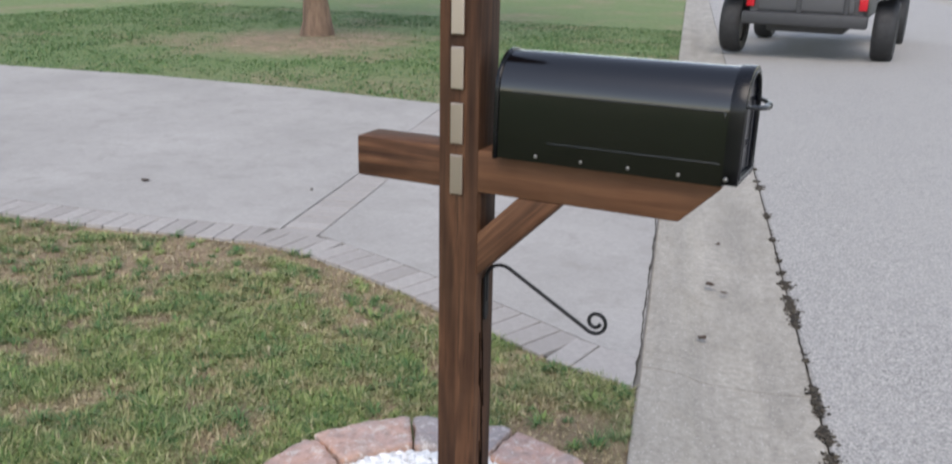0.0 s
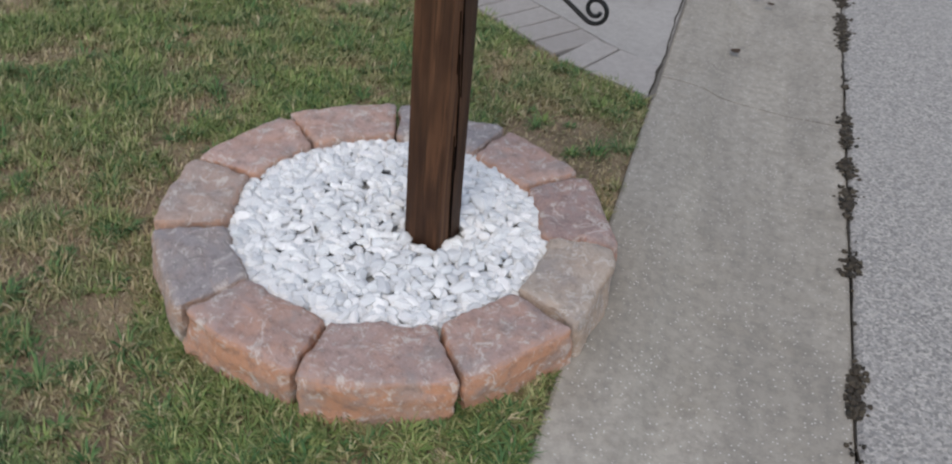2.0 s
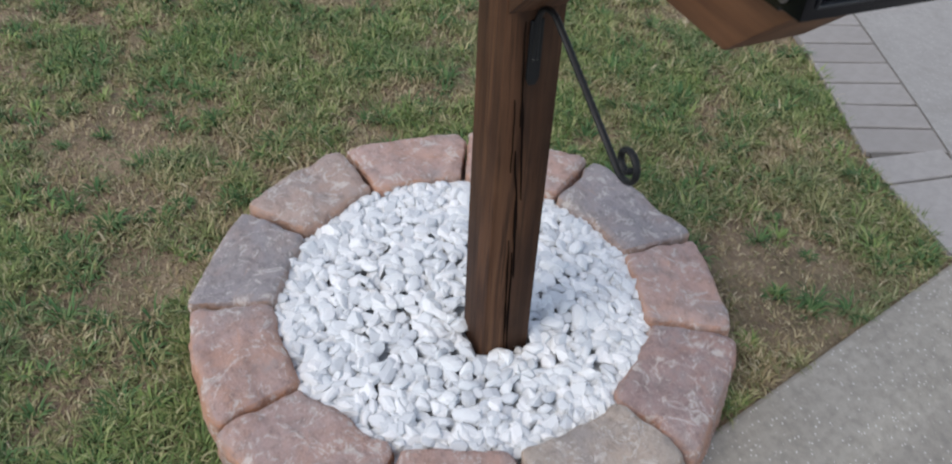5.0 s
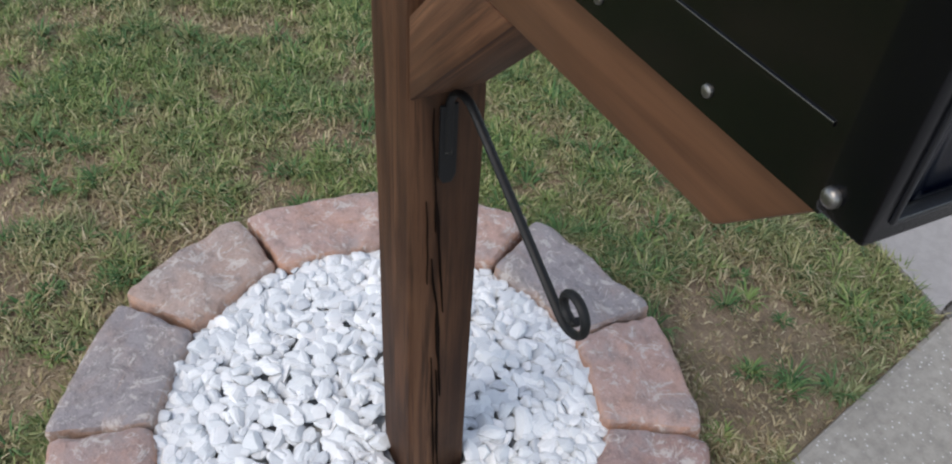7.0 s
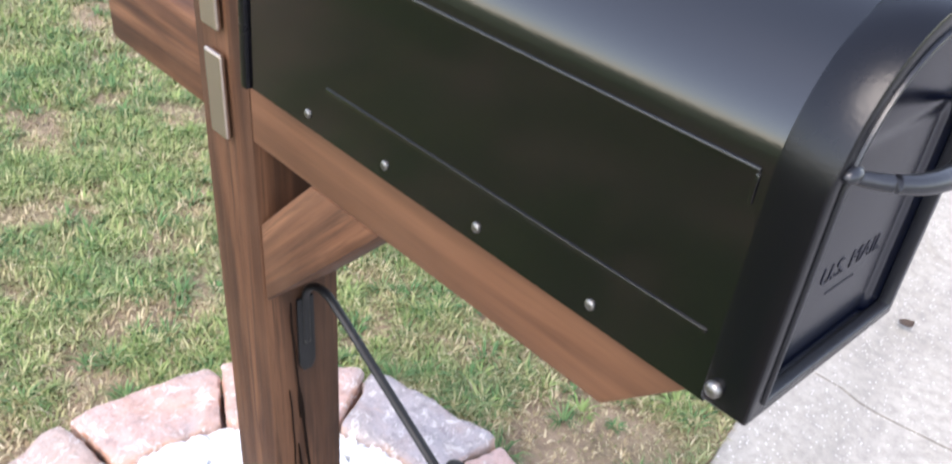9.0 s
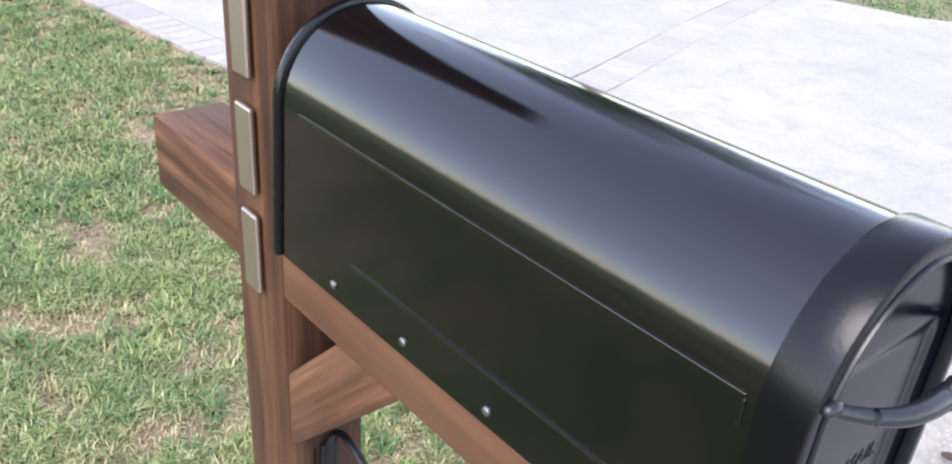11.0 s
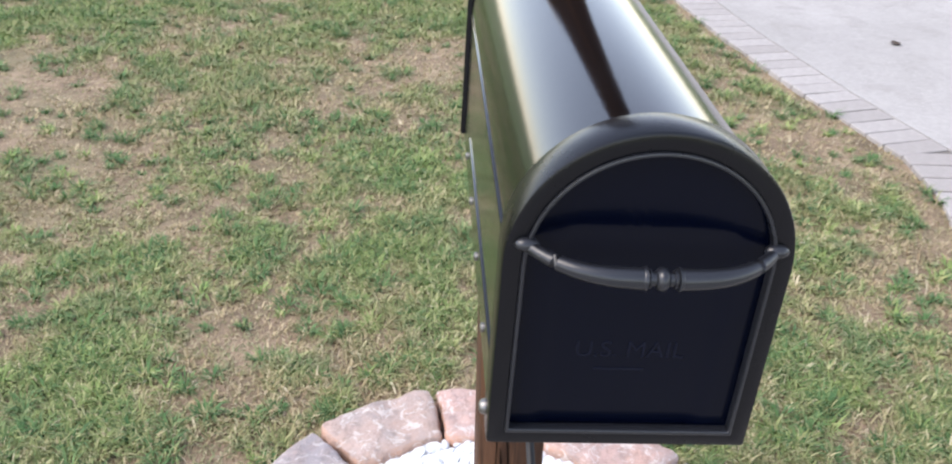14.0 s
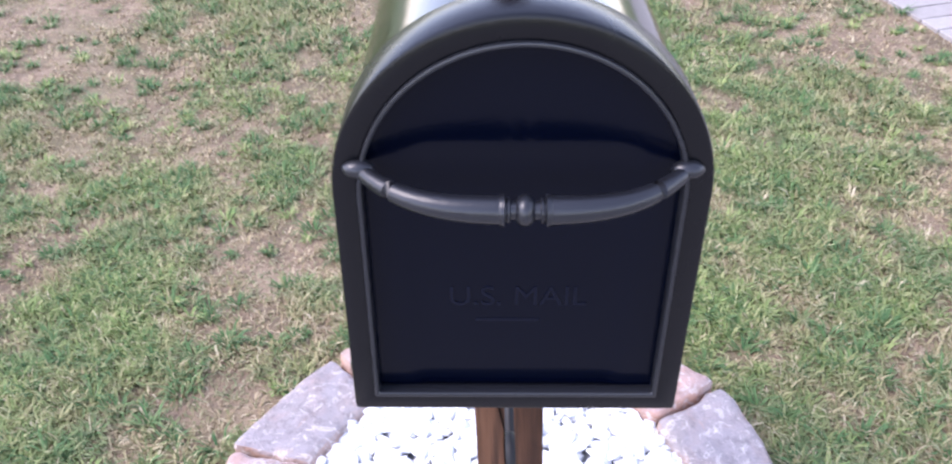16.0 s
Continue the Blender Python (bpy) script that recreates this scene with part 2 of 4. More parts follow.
def chips():
    m = Mat("white_marble_chips", 0.82)
    m.b.inputs["Specular IOR Level"].default_value = 0.25
    c = m.ramp(m.rand(True), [(0.0, (0.50, 0.52, 0.54)), (0.3, (0.60, 0.62, 0.63)), (0.7, (0.68, 0.69, 0.69)), (1.0, (0.76, 0.76, 0.755))])
    c = m.mix(m.ramp(m.noise(40, 5, 0.65), [(0.5, 0.0), (0.75, 0.35)]), c, (0.52, 0.53, 0.55))
    m.color(c).bump(m.noise(150, 4, 0.7), 0.3, 0.003)
    return m.m


M_CHIPS = chips()


def brick_mat():
    m = Mat("stamped_brick", 0.9)
    c = m.ramp(m.rand(), [(0.0, (0.265, 0.243, 0.225)), (0.5, (0.298, 0.276, 0.257)), (1.0, (0.33, 0.308, 0.288))])
    c = m.mix(m.ramp(m.noise(30, 6, 0.7), [(0.35, 0.4), (0.6, 0.0)]), c, (0.2, 0.185, 0.17))
    m.color(c).bump(m.noise(70, 5, 0.7), 0.4, 0.004)
    return m.m


M_BRICK = brick_mat()


M_TUFT = grass_mat("tuft_dark", [(0.0, (0.036, 0.092, 0.034)), (0.5, (0.072, 0.148, 0.050)), (0.9, (0.13, 0.20, 0.078)), (1.0, (0.25, 0.25, 0.11))])
M_TUFT_PALE = grass_mat("tuft_pale", [(0.0, (0.13, 0.21, 0.06)), (0.5, (0.19, 0.26, 0.085)), (0.85, (0.28, 0.31, 0.12)), (1.0, (0.44, 0.39, 0.22))])
M_STRAW = grass_mat("dry_straw", [(0.0, (0.30, 0.24, 0.13)), (0.6, (0.45, 0.38, 0.24)), (1.0, (0.55, 0.48, 0.33))])
M_LEAF = Mat("dead_leaf", 0.8, color=(0.045, 0.028, 0.018)).m


def bark():
    m = Mat("bark", 0.95)
    g = m.noise(9, 6, 0.7, vec=m.mapped((1, 1, 0.2)))
    m.color(m.ramp(g, [(0.3, (0.07, 0.045, 0.03)), (0.6, (0.19, 0.125, 0.085)), (0.8, (0.27, 0.19, 0.14))])).bump(g, 0.8, 0.03)
    return m.m


M_BARK = bark()
M_RUBBER = black_paint("black_rubber", 0.7, (0.016, 0.016, 0.017), 0.4)
M_CARGREY = black_paint("dusty_grey_paint", 0.5, (0.07, 0.07, 0.073))
M_CARDARK = black_paint("dusty_black_steel", 0.55, (0.03, 0.03, 0.032))
M_RED_LENS = Mat("red_lens", 0.2, color=(0.45, 0.01, 0.02)).m


# ---- building helpers ----
def mesh_of(bm, name, mat, smooth=False):
    me = bpy.data.meshes.new(name)
    bm.normal_update()
    bm.to_mesh(me)
    bm.free()
    me.materials.append(mat)
    if smooth:
        me.shade_smooth()
        me.set_sharp_from_angle(angle=radians(38))
    return me


def part(name, bm, mat, parent=None, label="", smooth=False):
    ob = new(name, mesh_of(bm, name, mat, smooth))
    ob.parent = parent
    return tagged(ob, label)


def thing(name, label, category, group="", at=(0, 0, 0), kind=""):
    ob = new(name)
    ob.location = at
    ob.empty_display_size = 0.05
    return tagged(ob, label, category, group, kind)


def box(x0, x1, y0, y1, z0, z1, bevel=0.0, segments=2, bm=None):
    own = bmesh.new()
    bmesh.ops.create_cube(own, size=1)
    bmesh.ops.transform(own, verts=own.verts, matrix=Matrix.LocRotScale(((x0 + x1) / 2, (y0 + y1) / 2, (z0 + z1) / 2), None, (x1 - x0, y1 - y0, z1 - z0)))
    if bevel:
        bmesh.ops.bevel(own, geom=own.edges[:], offset=bevel, segments=segments, profile=0.5, affect="EDGES")
    return own


def prism(points, depth, place, bevel=0.0):
    """A flat outline, drawn in its own x and y, thickened by depth along its z and put in place."""
    bm = bmesh.new()
    face = bm.faces.new([bm.verts.new((x, y, 0)) for x, y in points])
    out = bmesh.ops.extrude_face_region(bm, geom=[face])
    bmesh.ops.translate(bm, verts=[v for v in out["geom"] if isinstance(v, bmesh.types.BMVert)], vec=(0, 0, depth))
    bmesh.ops.recalc_face_normals(bm, faces=bm.faces[:])
    if bevel:
        bmesh.ops.bevel(bm, geom=bm.edges[:], offset=bevel, segments=2, profile=0.5, affect="EDGES")
    bmesh.ops.transform(bm, verts=bm.verts, matrix=place)
    return bm


def tube(path, radii, sides=10, flat=1.0):
    """A round rod along a path of points, with a radius at each; flat squeezes it across."""
    bm = bmesh.new()
    rings = []
    path = [Vector(p) for p in path]
    for i, p in enumerate(path):
        d = (path[min(i + 1, len(path) - 1)] - path[max(i - 1, 0)]).normalized()
        side = d.cross(Vector((0, 1, 0)) if abs(d.y) < 0.8 else Vector((0, 0, 1))).normalized()
        up = side.cross(d)
        r = radii[i] if isinstance(radii, (list, tuple)) else radii
        rings.append([bm.verts.new(p + side * (r * flat * math.cos(a)) + up * (r * math.sin(a))) for a in (2 * math.pi * k / sides for k in range(sides))])
    for a, b in zip(rings, rings[1:]):
        for k in range(sides):
            bm.faces.new((a[k], a[(k + 1) % sides], b[(k + 1) % sides], b[k]))
    bm.faces.new(rings[0][::-1])
    bm.faces.new(rings[-1])
    bmesh.ops.recalc_face_normals(bm, faces=bm.faces[:])
    return bm


def dome(radius, height, place, sides=14):
    """A round screw head."""
    bm = bmesh.new()
    rings = [[bm.verts.new((radius * k * math.cos(a), radius * k * math.sin(a), h)) for a in (2 * math.pi * i / sides for i in range(sides))]
             for k, h in ((1.0, 0.0), (0.95, height * 0.5), (0.7, height * 0.85), (0.35, height))]
    for a, b in zip(rings, rings[1:]):
        for k in range(sides):
            bm.faces.new((a[k], a[(k + 1) % sides], b[(k + 1) % sides], b[k]))
    bm.faces.new(rings[-1])
    bm.faces.new(rings[0][::-1])
    bmesh.ops.transform(bm, verts=bm.verts, matrix=place)
    return bm


def raw_mesh(name, verts, faces, mat, kind="", label="", category="", smooth=False):
    me = bpy.data.meshes.new(name)
    me.from_pydata(verts, [], faces)
    me.materials.append(mat)
    if smooth:
        me.shade_smooth()
    return tagged(new(name, me), label, category, "", kind)


def lattice(x, y, seed):
    """Smooth random values on the plane, between 0 and 1."""
    xi, yi = np.floor(x).astype(np.int64), np.floor(y).astype(np.int64)
    fx, fy = x - xi, y - yi
    fx, fy = fx * fx * (3 - 2 * fx), fy * fy * (3 - 2 * fy)

    def h(a, b):
        n = (a * 374761393 + b * 668265263 + seed * 1442695041) & 0x7FFFFFFF
        n = ((n ^ (n >> 13)) * 1274126177) & 0x7FFFFFFF
        return ((n ^ (n >> 16)) & 0xFFFF) / 65535.0

    return (h(xi, yi) * (1 - fx) + h(xi + 1, yi) * fx) * (1 - fy) + (h(xi, yi + 1) * (1 - fx) + h(xi + 1, yi + 1) * fx) * fy


def fractal(x, y, seed, octaves=4):
    return sum(lattice(x * 2**k, y * 2**k, seed + k) * 0.5 ** (k + 1) for k in range(octaves)) / (1 - 0.5**octaves)


# ---- the lie of the street: u across it from the lawn's edge, v along it ----
STREET = pose(0.382, -0.08, 0, 0, 0, 13.28)
ALONG, ACROSS = np.array((-0.2297, 0.9733)), np.array((0.9733, 0.2297))
RING = (-0.10, -0.022)


def street_u(x, y):
    return (x - 0.382) * ACROSS[0] + (y + 0.08) * ACROSS[1]


def street_v(x, y):
    return (x - 0.382) * ALONG[0] + (y + 0.08) * ALONG[1]


def lawn_height(x, y):
    fade = np.clip(1.2 - np.hypot(x, y) / 20, 0, 1)
    return (0.022 * (fractal(x * 1.3 + 9, y * 1.3 + 4, 5) - 0.5) + 0.014 * (fractal(x * 6, y * 6, 11) - 0.5)) * fade - 0.004


def axis_steps(near, far, step):
    inner = np.arange(-near, near + step / 2, step)
    outer = near * (far / near) ** (np.arange(1, 15) / 14)
    return np.concatenate([-outer[::-1], inner, outer])


def build_ground():
    us = np.concatenate([-np.geomspace(600, 5, 22), np.arange(-4.95, -0.02, 0.05), [0.0, 0.04, 0.3, 0.62, 3, 6.9, 7.3], 7.4 + np.geomspace(0.3, 600, 20)])
    vs = axis_steps(4.0, 600, 0.05)
    U, V = np.meshgrid(us, vs, indexing="ij")
    X, Y = 0.382 + U * ACROSS[0] + V * ALONG[0], -0.08 + U * ACROSS[1] + V * ALONG[1]
    Z = np.where((U > 0.02) & (U < 7.35), -0.30, lawn_height(X, Y))
    verts = np.stack([X, Y, Z], -1).reshape(-1, 3)
    n, k = len(us), len(vs)
    idx = np.arange(n * k).reshape(n, k)
    faces = np.stack([idx[:-1, :-1], idx[1:, :-1], idx[1:, 1:], idx[:-1, 1:]], -1).reshape(-1, 4)
    return raw_mesh("ground", verts.tolist(), faces.tolist(), M_SOIL, "structure", "brown soil with dry thatch under a patchy lawn", "ground", True)


build_ground()


def extruded_profile(profile, v0, v1, base, steps):
    """A strip along the street from a cross section of (u, z)."""
    bm = bmesh.new()
    rows = []
    for i in range(steps + 1):
        v = v0 + (v1 - v0) * i / steps
        rows.append([bm.verts.new((u, v, z)) for u, z in profile] + [bm.verts.new((profile[-1][0], v, base)), bm.verts.new((profile[0][0], v, base))])
    n = len(rows[0])
    for a, b in zip(rows, rows[1:]):
        for k in range(n):
            bm.faces.new((a[k], a[(k + 1) % n], b[(k + 1) % n], b[k]))
    bm.faces.new(rows[0])
    bm.faces.new(rows[-1][::-1])
    bmesh.ops.recalc_face_normals(bm, faces=bm.faces[:])
    return bm


CURB = [(0.0, -0.006), (0.004, 0.003), (0.012, 0.006), (0.09, 0.003), (0.155, -0.006), (0.195, -0.022), (0.24, -0.031), (0.42, -0.041), (0.585, -0.036), (0.594, -0.040)]
curb = tagged(new("curb"), "pale worn concrete curb and gutter beside the lawn", "curb", "", "structure")
curb.matrix_world = STREET
JOINT = 1.34
for k in range(-8, 12):
    v0, v1 = JOINT + 2.95 * k + 0.003, JOINT + 2.95 * (k + 1) - 0.003
    part("curb_section", extruded_profile(CURB, v0, v1, -0.2, 1), M_CURB, curb)
for side in (-1, 1):
    a, b = (JOINT - 2.95 * 8, -600) if side < 0 else (JOINT + 2.95 * 12, 600)
    part("curb_section", extruded_profile(CURB, min(a, b), max(a, b), -0.2, 1), M_CURB, curb)

ROAD = [(0.60, -0.040), (0.612, -0.033), (1.2, -0.022), (3.7, 0.03), (6.3, -0.02), (6.9, -0.033)]
road = part("road", extruded_profile(ROAD, -600, 600, -0.25, 1), M_ASPHALT)
road.matrix_world = STREET
tagged(road, "weathered light grey asphalt road with coarse aggregate", "road", "", "structure")
far_curb = part("curb_opposite", extruded_profile([(6.9 + 0.6 - u, z) for u, z in CURB[::-1]], -600, 600, -0.2, 1), M_CURB)
far_curb.matrix_world = STREET
tagged(far_curb, "pale concrete curb on the far side of the road", "curb", "", "structure")

# ---- driveway ----
EDGE = [(0.118, 1.04), (-0.2, 1.10), (-0.45, 1.20), (-0.97, 1.40), (-1.30, 1.51), (-1.66, 1.61), (-1.95, 1.63), (-2.55, 1.49), (-3.4, 1.345), (-5.0, 1.17), (-6.2, 1.03)]
TOP = 0.016


def along(line, step):
    """Points and directions at even steps along a broken line."""
    out, carry = [], 0.0
    for (x0, y0), (x1, y1) in zip(line, line[1:]):
        length = math.hypot(x1 - x0, y1 - y0)
        d = carry
        while d < length:
            out.append((x0 + (x1 - x0) * d / length, y0 + (y1 - y0) * d / length, math.atan2(y1 - y0, x1 - x0)))
            d += step
        carry = d - length
    return out


def offset(line, by):
    out = []
    for i, (x, y) in enumerate(line):
        x0, y0 = line[max(i - 1, 0)]
        x1, y1 = line[min(i + 1, len(line) - 1)]
        d = math.hypot(x1 - x0, y1 - y0)
        out.append((x + (y1 - y0) / d * by, y - (x1 - x0) / d * by))
    return out


INNER = offset(EDGE, 0.222)
FAR_EDGE = [(-14, 4.6), (-8.2, 5.05), (-6.4, 5.36), (-4.6, 5.5), (-3.0, 5.47), (-1.95, 5.75), (-1.13, 6.3)]
BAND_R = [(-1.75, 1.86), (-2.0, 2.88), (-2.38, 4.1), (-2.76, 5.56)]
BAND_L = [(-1.985, 1.85), (-2.25, 2.93), (-2.63, 4.2), (-2.99, 5.55)]


def slab(points, z0, z1, bevel=0.0):
    return prism(points, z1 - z0, pose(0, 0, z0), bevel)


driveway = tagged(new("driveway"), "pale grey concrete driveway with stamped brick borders", "driveway", "", "structure")
CURB_SIDE = [(0.110, 1.06), (-1.12, 6.28)]
part("base", slab(offset(EDGE, 0.02) + [(-14, 0.2)] + FAR_EDGE + [CURB_SIDE[1]], -0.12, TOP - 0.007), M_MORTAR, driveway)
part("apron", slab([(0.066, 1.262)] + INNER[1:5] + BAND_R + FAR_EDGE[-2:], -0.1, TOP), M_DRIVE, driveway)
part("slab", slab(INNER[7:] + [(-14, 0.42)] + FAR_EDGE[:5] + BAND_L[::-1], -0.1, TOP), M_DRIVE, driveway)

# ---- ring of blocks and gravel ----
JOINTS = [-74.4, -40, -8.4, 24.3, 57.4, 87.7, 123, 156.6, 189.5, 220.3, 253.1, 285.6]
BLOCKS = [(M_RED, "dusty red concrete ring block with an orange face"), (M_RED, "dusty red concrete ring block with pale scuffs"),
          (M_TAN, "pale tan concrete ring block beside the curb"), (M_PURPLE, "purplish brown concrete ring block"),
          (M_PINK, "pinkish red concrete ring block"), (M_GREY, "cool grey concrete ring block"), (M_PINK, "pink concrete ring block with an orange inner face"),
          (M_PINK, "dusty pink concrete ring block"), (M_BROWN, "brownish pink concrete ring block with a chipped corner"),
          (M_GREY, "slate grey concrete ring block"), (M_RED, "reddish brown concrete ring block with an orange face")]


def ring_block(i, a0, a1, mat, label):
    rng = random.Random(40 + i)
    mid, top = 0.425, 0.104 + rng.uniform(-0.004, 0.005)
    half = (math.radians(a1 - a0) * mid / 2 - 0.0045, 0.083 + rng.uniform(-0.004, 0.004), 0.068)
    rad = 0.015
    bm = bmesh.new()
    bmesh.ops.create_cube(bm, size=2)
    bmesh.ops.subdivide_edges(bm, edges=bm.edges[:], cuts=13, use_grid_fill=True)
    shift = rng.uniform(0, 50)
    centre = math.radians((a0 + a1) / 2)
    bow = rng.uniform(0.45, 0.9)
    push = rng.uniform(-0.006, 0.006)
    for v in bm.verts:
        p = Vector(v.co[k] * half[k] for k in range(3))
        q = Vector(max(-half[k] + rad, min(half[k] - rad, p[k])) for k in range(3))
        d = p - q
        if d.length > 1e-6:
            p = q + d.normalized() * rad
        seed = Vector((p.x + shift, p.y, p.z))
        n = noise.noise(seed * 13) * 0.010 + noise.noise(seed * 34) * 0.006 + noise.noise(seed * 80) * 0.0025
        out = Vector((v.co.x**9, v.co.y**9, v.co.z**9))
        p += (out.normalized() if out.length > 1e-6 else Vector()) * n
        # a straight-backed wedge, bowed a little to the ring
        r = mid + push + p.y
        ang = centre + p.x / mid
        r *= 1 + bow * (1 / math.cos(ang - centre) - 1.012)
        r -= p.z * 0.06 * (1 if p.y > 0 else -1)
        v.co = (r * math.cos(ang), r * math.sin(ang), top - half[2] + p.z)
    ob = part("ring_block", bm, mat, None, label, True)
    ob.location = (RING[0], RING[1], 0)
    tagged(ob, label, "paving stone", "blocks of the ring round the post")


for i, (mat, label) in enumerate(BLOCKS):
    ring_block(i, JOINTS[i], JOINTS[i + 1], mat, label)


def build_gravel():
    bm = bmesh.new()
    bmesh.ops.create_icosphere(bm, subdivisions=2, radius=1)
    bm.verts.ensure_lookup_table()
    base = np.array([v.co[:] for v in bm.verts])
    tris = np.array([[v.index for v in f.verts] for f in bm.faces])
    bm.free()
    rng = np.random.default_rng(7)
    spots = []
    # a close random packing: accept a spot where no other chip's centre lies too near
    cell = {}
    tries = 0
    while len(spots) < 1300 and tries < 60000:
        tries += 1
        r, a = 0.352 * math.sqrt(rng.random()), 2 * math.pi * rng.random()
        x, y = r * math.cos(a), r * math.sin(a)
        wx, wy = x + RING[0], y + RING[1]
        if abs(wx) < 0.056 and abs(wy) < 0.056:
            continue
        need = 0.0205 if len(spots) < 560 else 0.0095
        k = (int(x // 0.02), int(y // 0.02))
        if all((x - b[0]) ** 2 + (y - b[1]) ** 2 > need * need for i in (-1, 0, 1) for j in (-1, 0, 1) for b in cell.get((k[0] + i, k[1] + j), ())):
            cell.setdefault(k, []).append((x, y))
            spots.append((wx, wy, r))
    for _ in range(420):
        r, a = rng.uniform(0.30, 0.352), 2 * math.pi * rng.random()
        spots.append((RING[0] + r * math.cos(a), RING[1] + r * math.sin(a), r))
    verts, faces, n = [], [], 0
    for x, y, r in spots:
        s = base.copy()
        for _ in range(9):
            nrm = rng.normal(size=3)
            nrm /= np.linalg.norm(nrm)
            h = rng.uniform(0.42, 0.8)
            over = np.maximum(s @ nrm - h, 0)
            s -= over[:, None] * nrm
        size = rng.uniform(0.0140, 0.0210) * (1.25 if rng.random() < 0.16 else 1)
        s = s * np.array([1.25, rng.uniform(0.68, 0.98), rng.uniform(0.5, 0.78)]) * size
        rot = np.array(Euler((rng.uniform(-0.38, 0.38), rng.uniform(-0.38, 0.38), rng.uniform(0, 6.3))).to_matrix())
        z = 0.073 + 0.014 * (1 - (r / 0.35) ** 2) + rng.uniform(-0.006, 0.008)
        verts.append(s @ rot.T + (x, y, z))
        faces.append(tris + n)
        n += len(base)
    # a bed below, so that no ground shows between the chips
    ob = raw_mesh("gravel", np.concatenate(verts).tolist(), np.concatenate(faces).tolist(), M_CHIPS, "stuff", "white marble chips filling the block ring", "gravel")
    bm = bmesh.new()
    bmesh.ops.create_circle(bm, cap_ends=True, segments=40, radius=0.37)
    bmesh.ops.translate(bm, verts=bm.verts, vec=(RING[0], RING[1], 0.061))
    bed = part("gravel_bed", bm, M_CHIPS, ob)
    tagged(bed, "", "", "", "stuff")


build_gravel()

# ---- post, arm, brace and hook ----
H = 0.0445
post_thing = thing("mailbox_post", "brown-stained square timber post with arm and brace", "post", at=(0, 0, 0.0))
bm = box(-H, H, -H, H, 0.0, 1.55, 0.004, 2)
bmesh.ops.subdivide_edges(bm, edges=[e for e in bm.edges if abs(e.verts[0].co.z - e.verts[1].co.z) > 1], cuts=40)
for v in bm.verts:
    s = Vector((v.co.x * 4, v.co.y * 4, v.co.z * 3))
    v.co.x += 0.0016 * noise.noise(s)
    v.co.y += 0.0016 * noise.noise(s + Vector((9, 3, 1)))
upright = part("upright", bm, M_WOOD_Z, post_thing, "", True)


def crack(x_face, z0, z1, y0, width, seed, slant):
    """A dark check that wanders down a face of the post: a thin ridge sunk into it."""
    bm = bmesh.new()
    n = 60
    rows = []
    for i in range(n + 1):
        f = i / n
        z = z0 + (z1 - z0) * f
        y = y0 + slant * (0.5 - f) + 0.002 * noise.noise(Vector((seed, z * 9, 0))) + 0.0012 * noise.noise(Vector((seed, z * 23, 4)))
        w = 0.95 * width * (math.sin(math.pi * f) ** 0.5 + 0.05) * (0.5 + abs(noise.noise(Vector((seed + 3, z * 9, 2)))) * 1.3)
        pts = ((x_face + 0.0012, y - w), (x_face + 0.0016, y), (x_face + 0.0012, y + w), (x_face - 0.006, y))
        rows.append([bm.verts.new((p, q, z)) for p, q in pts])
    for a, b in zip(rows, rows[1:]):
        for k in range(4):
            bm.faces.new((a[k], a[(k + 1) % 4], b[(k + 1) % 4], b[k]))
    bmesh.ops.recalc_face_normals(bm, faces=bm.faces[:])
    return bm


# the wood has opened in overlapping slanted checks, one running out where the next begins
for z0, z1, y0, slant, width, seed in ((0.58, 0.750, -0.013, 0.004, 0.0016, 1.0), (0.44, 0.640, -0.005, 0.014, 0.0024, 2.0), (0.40, 0.540, -0.008, 0.013, 0.0017, 3.0),
                                       (0.27, 0.470, -0.003, 0.010, 0.0030, 4.0), (0.06, 0.330, -0.001, 0.008, 0.0024, 5.0), (0.09, 0.360, -0.008, 0.009, 0.0017, 6.0),
                                       (0.50, 0.630, -0.021, 0.004, 0.0008, 7.0)):
    part("crack", crack(H + 0.001, z0, z1, y0, width, seed, slant), M_CRACK, upright, "narrow dark drying crack in the wood")

ARM_LOW, ARM_TOP = 0.944, 1.031
UPRIGHT_PLANE = Matrix(((1, 0, 0, 0), (0, 0, -1, 0), (0, 1, 0, 0), (0, 0, 0, 1)))
# the arm is let into the post and shows on both sides of it
back = [(-0.243, ARM_LOW), (-H + 0.004, ARM_LOW), (-H + 0.004, ARM_TOP), (-0.243, ARM_TOP)]
front = [(H - 0.004, ARM_LOW), (0.45, ARM_LOW), (0.522, 1.016), (0.522, ARM_TOP), (H - 0.004, ARM_TOP)]
arm = part("arm", prism(front, 0.086, Matrix.Translation((0, 0.043, 0)) @ UPRIGHT_PLANE, 0.004), M_WOOD_ARM, post_thing, "", True)
part("arm", prism(back, 0.086, Matrix.Translation((0, 0.043, 0)) @ UPRIGHT_PLANE, 0.006), M_WOOD_X, post_thing, "", True)
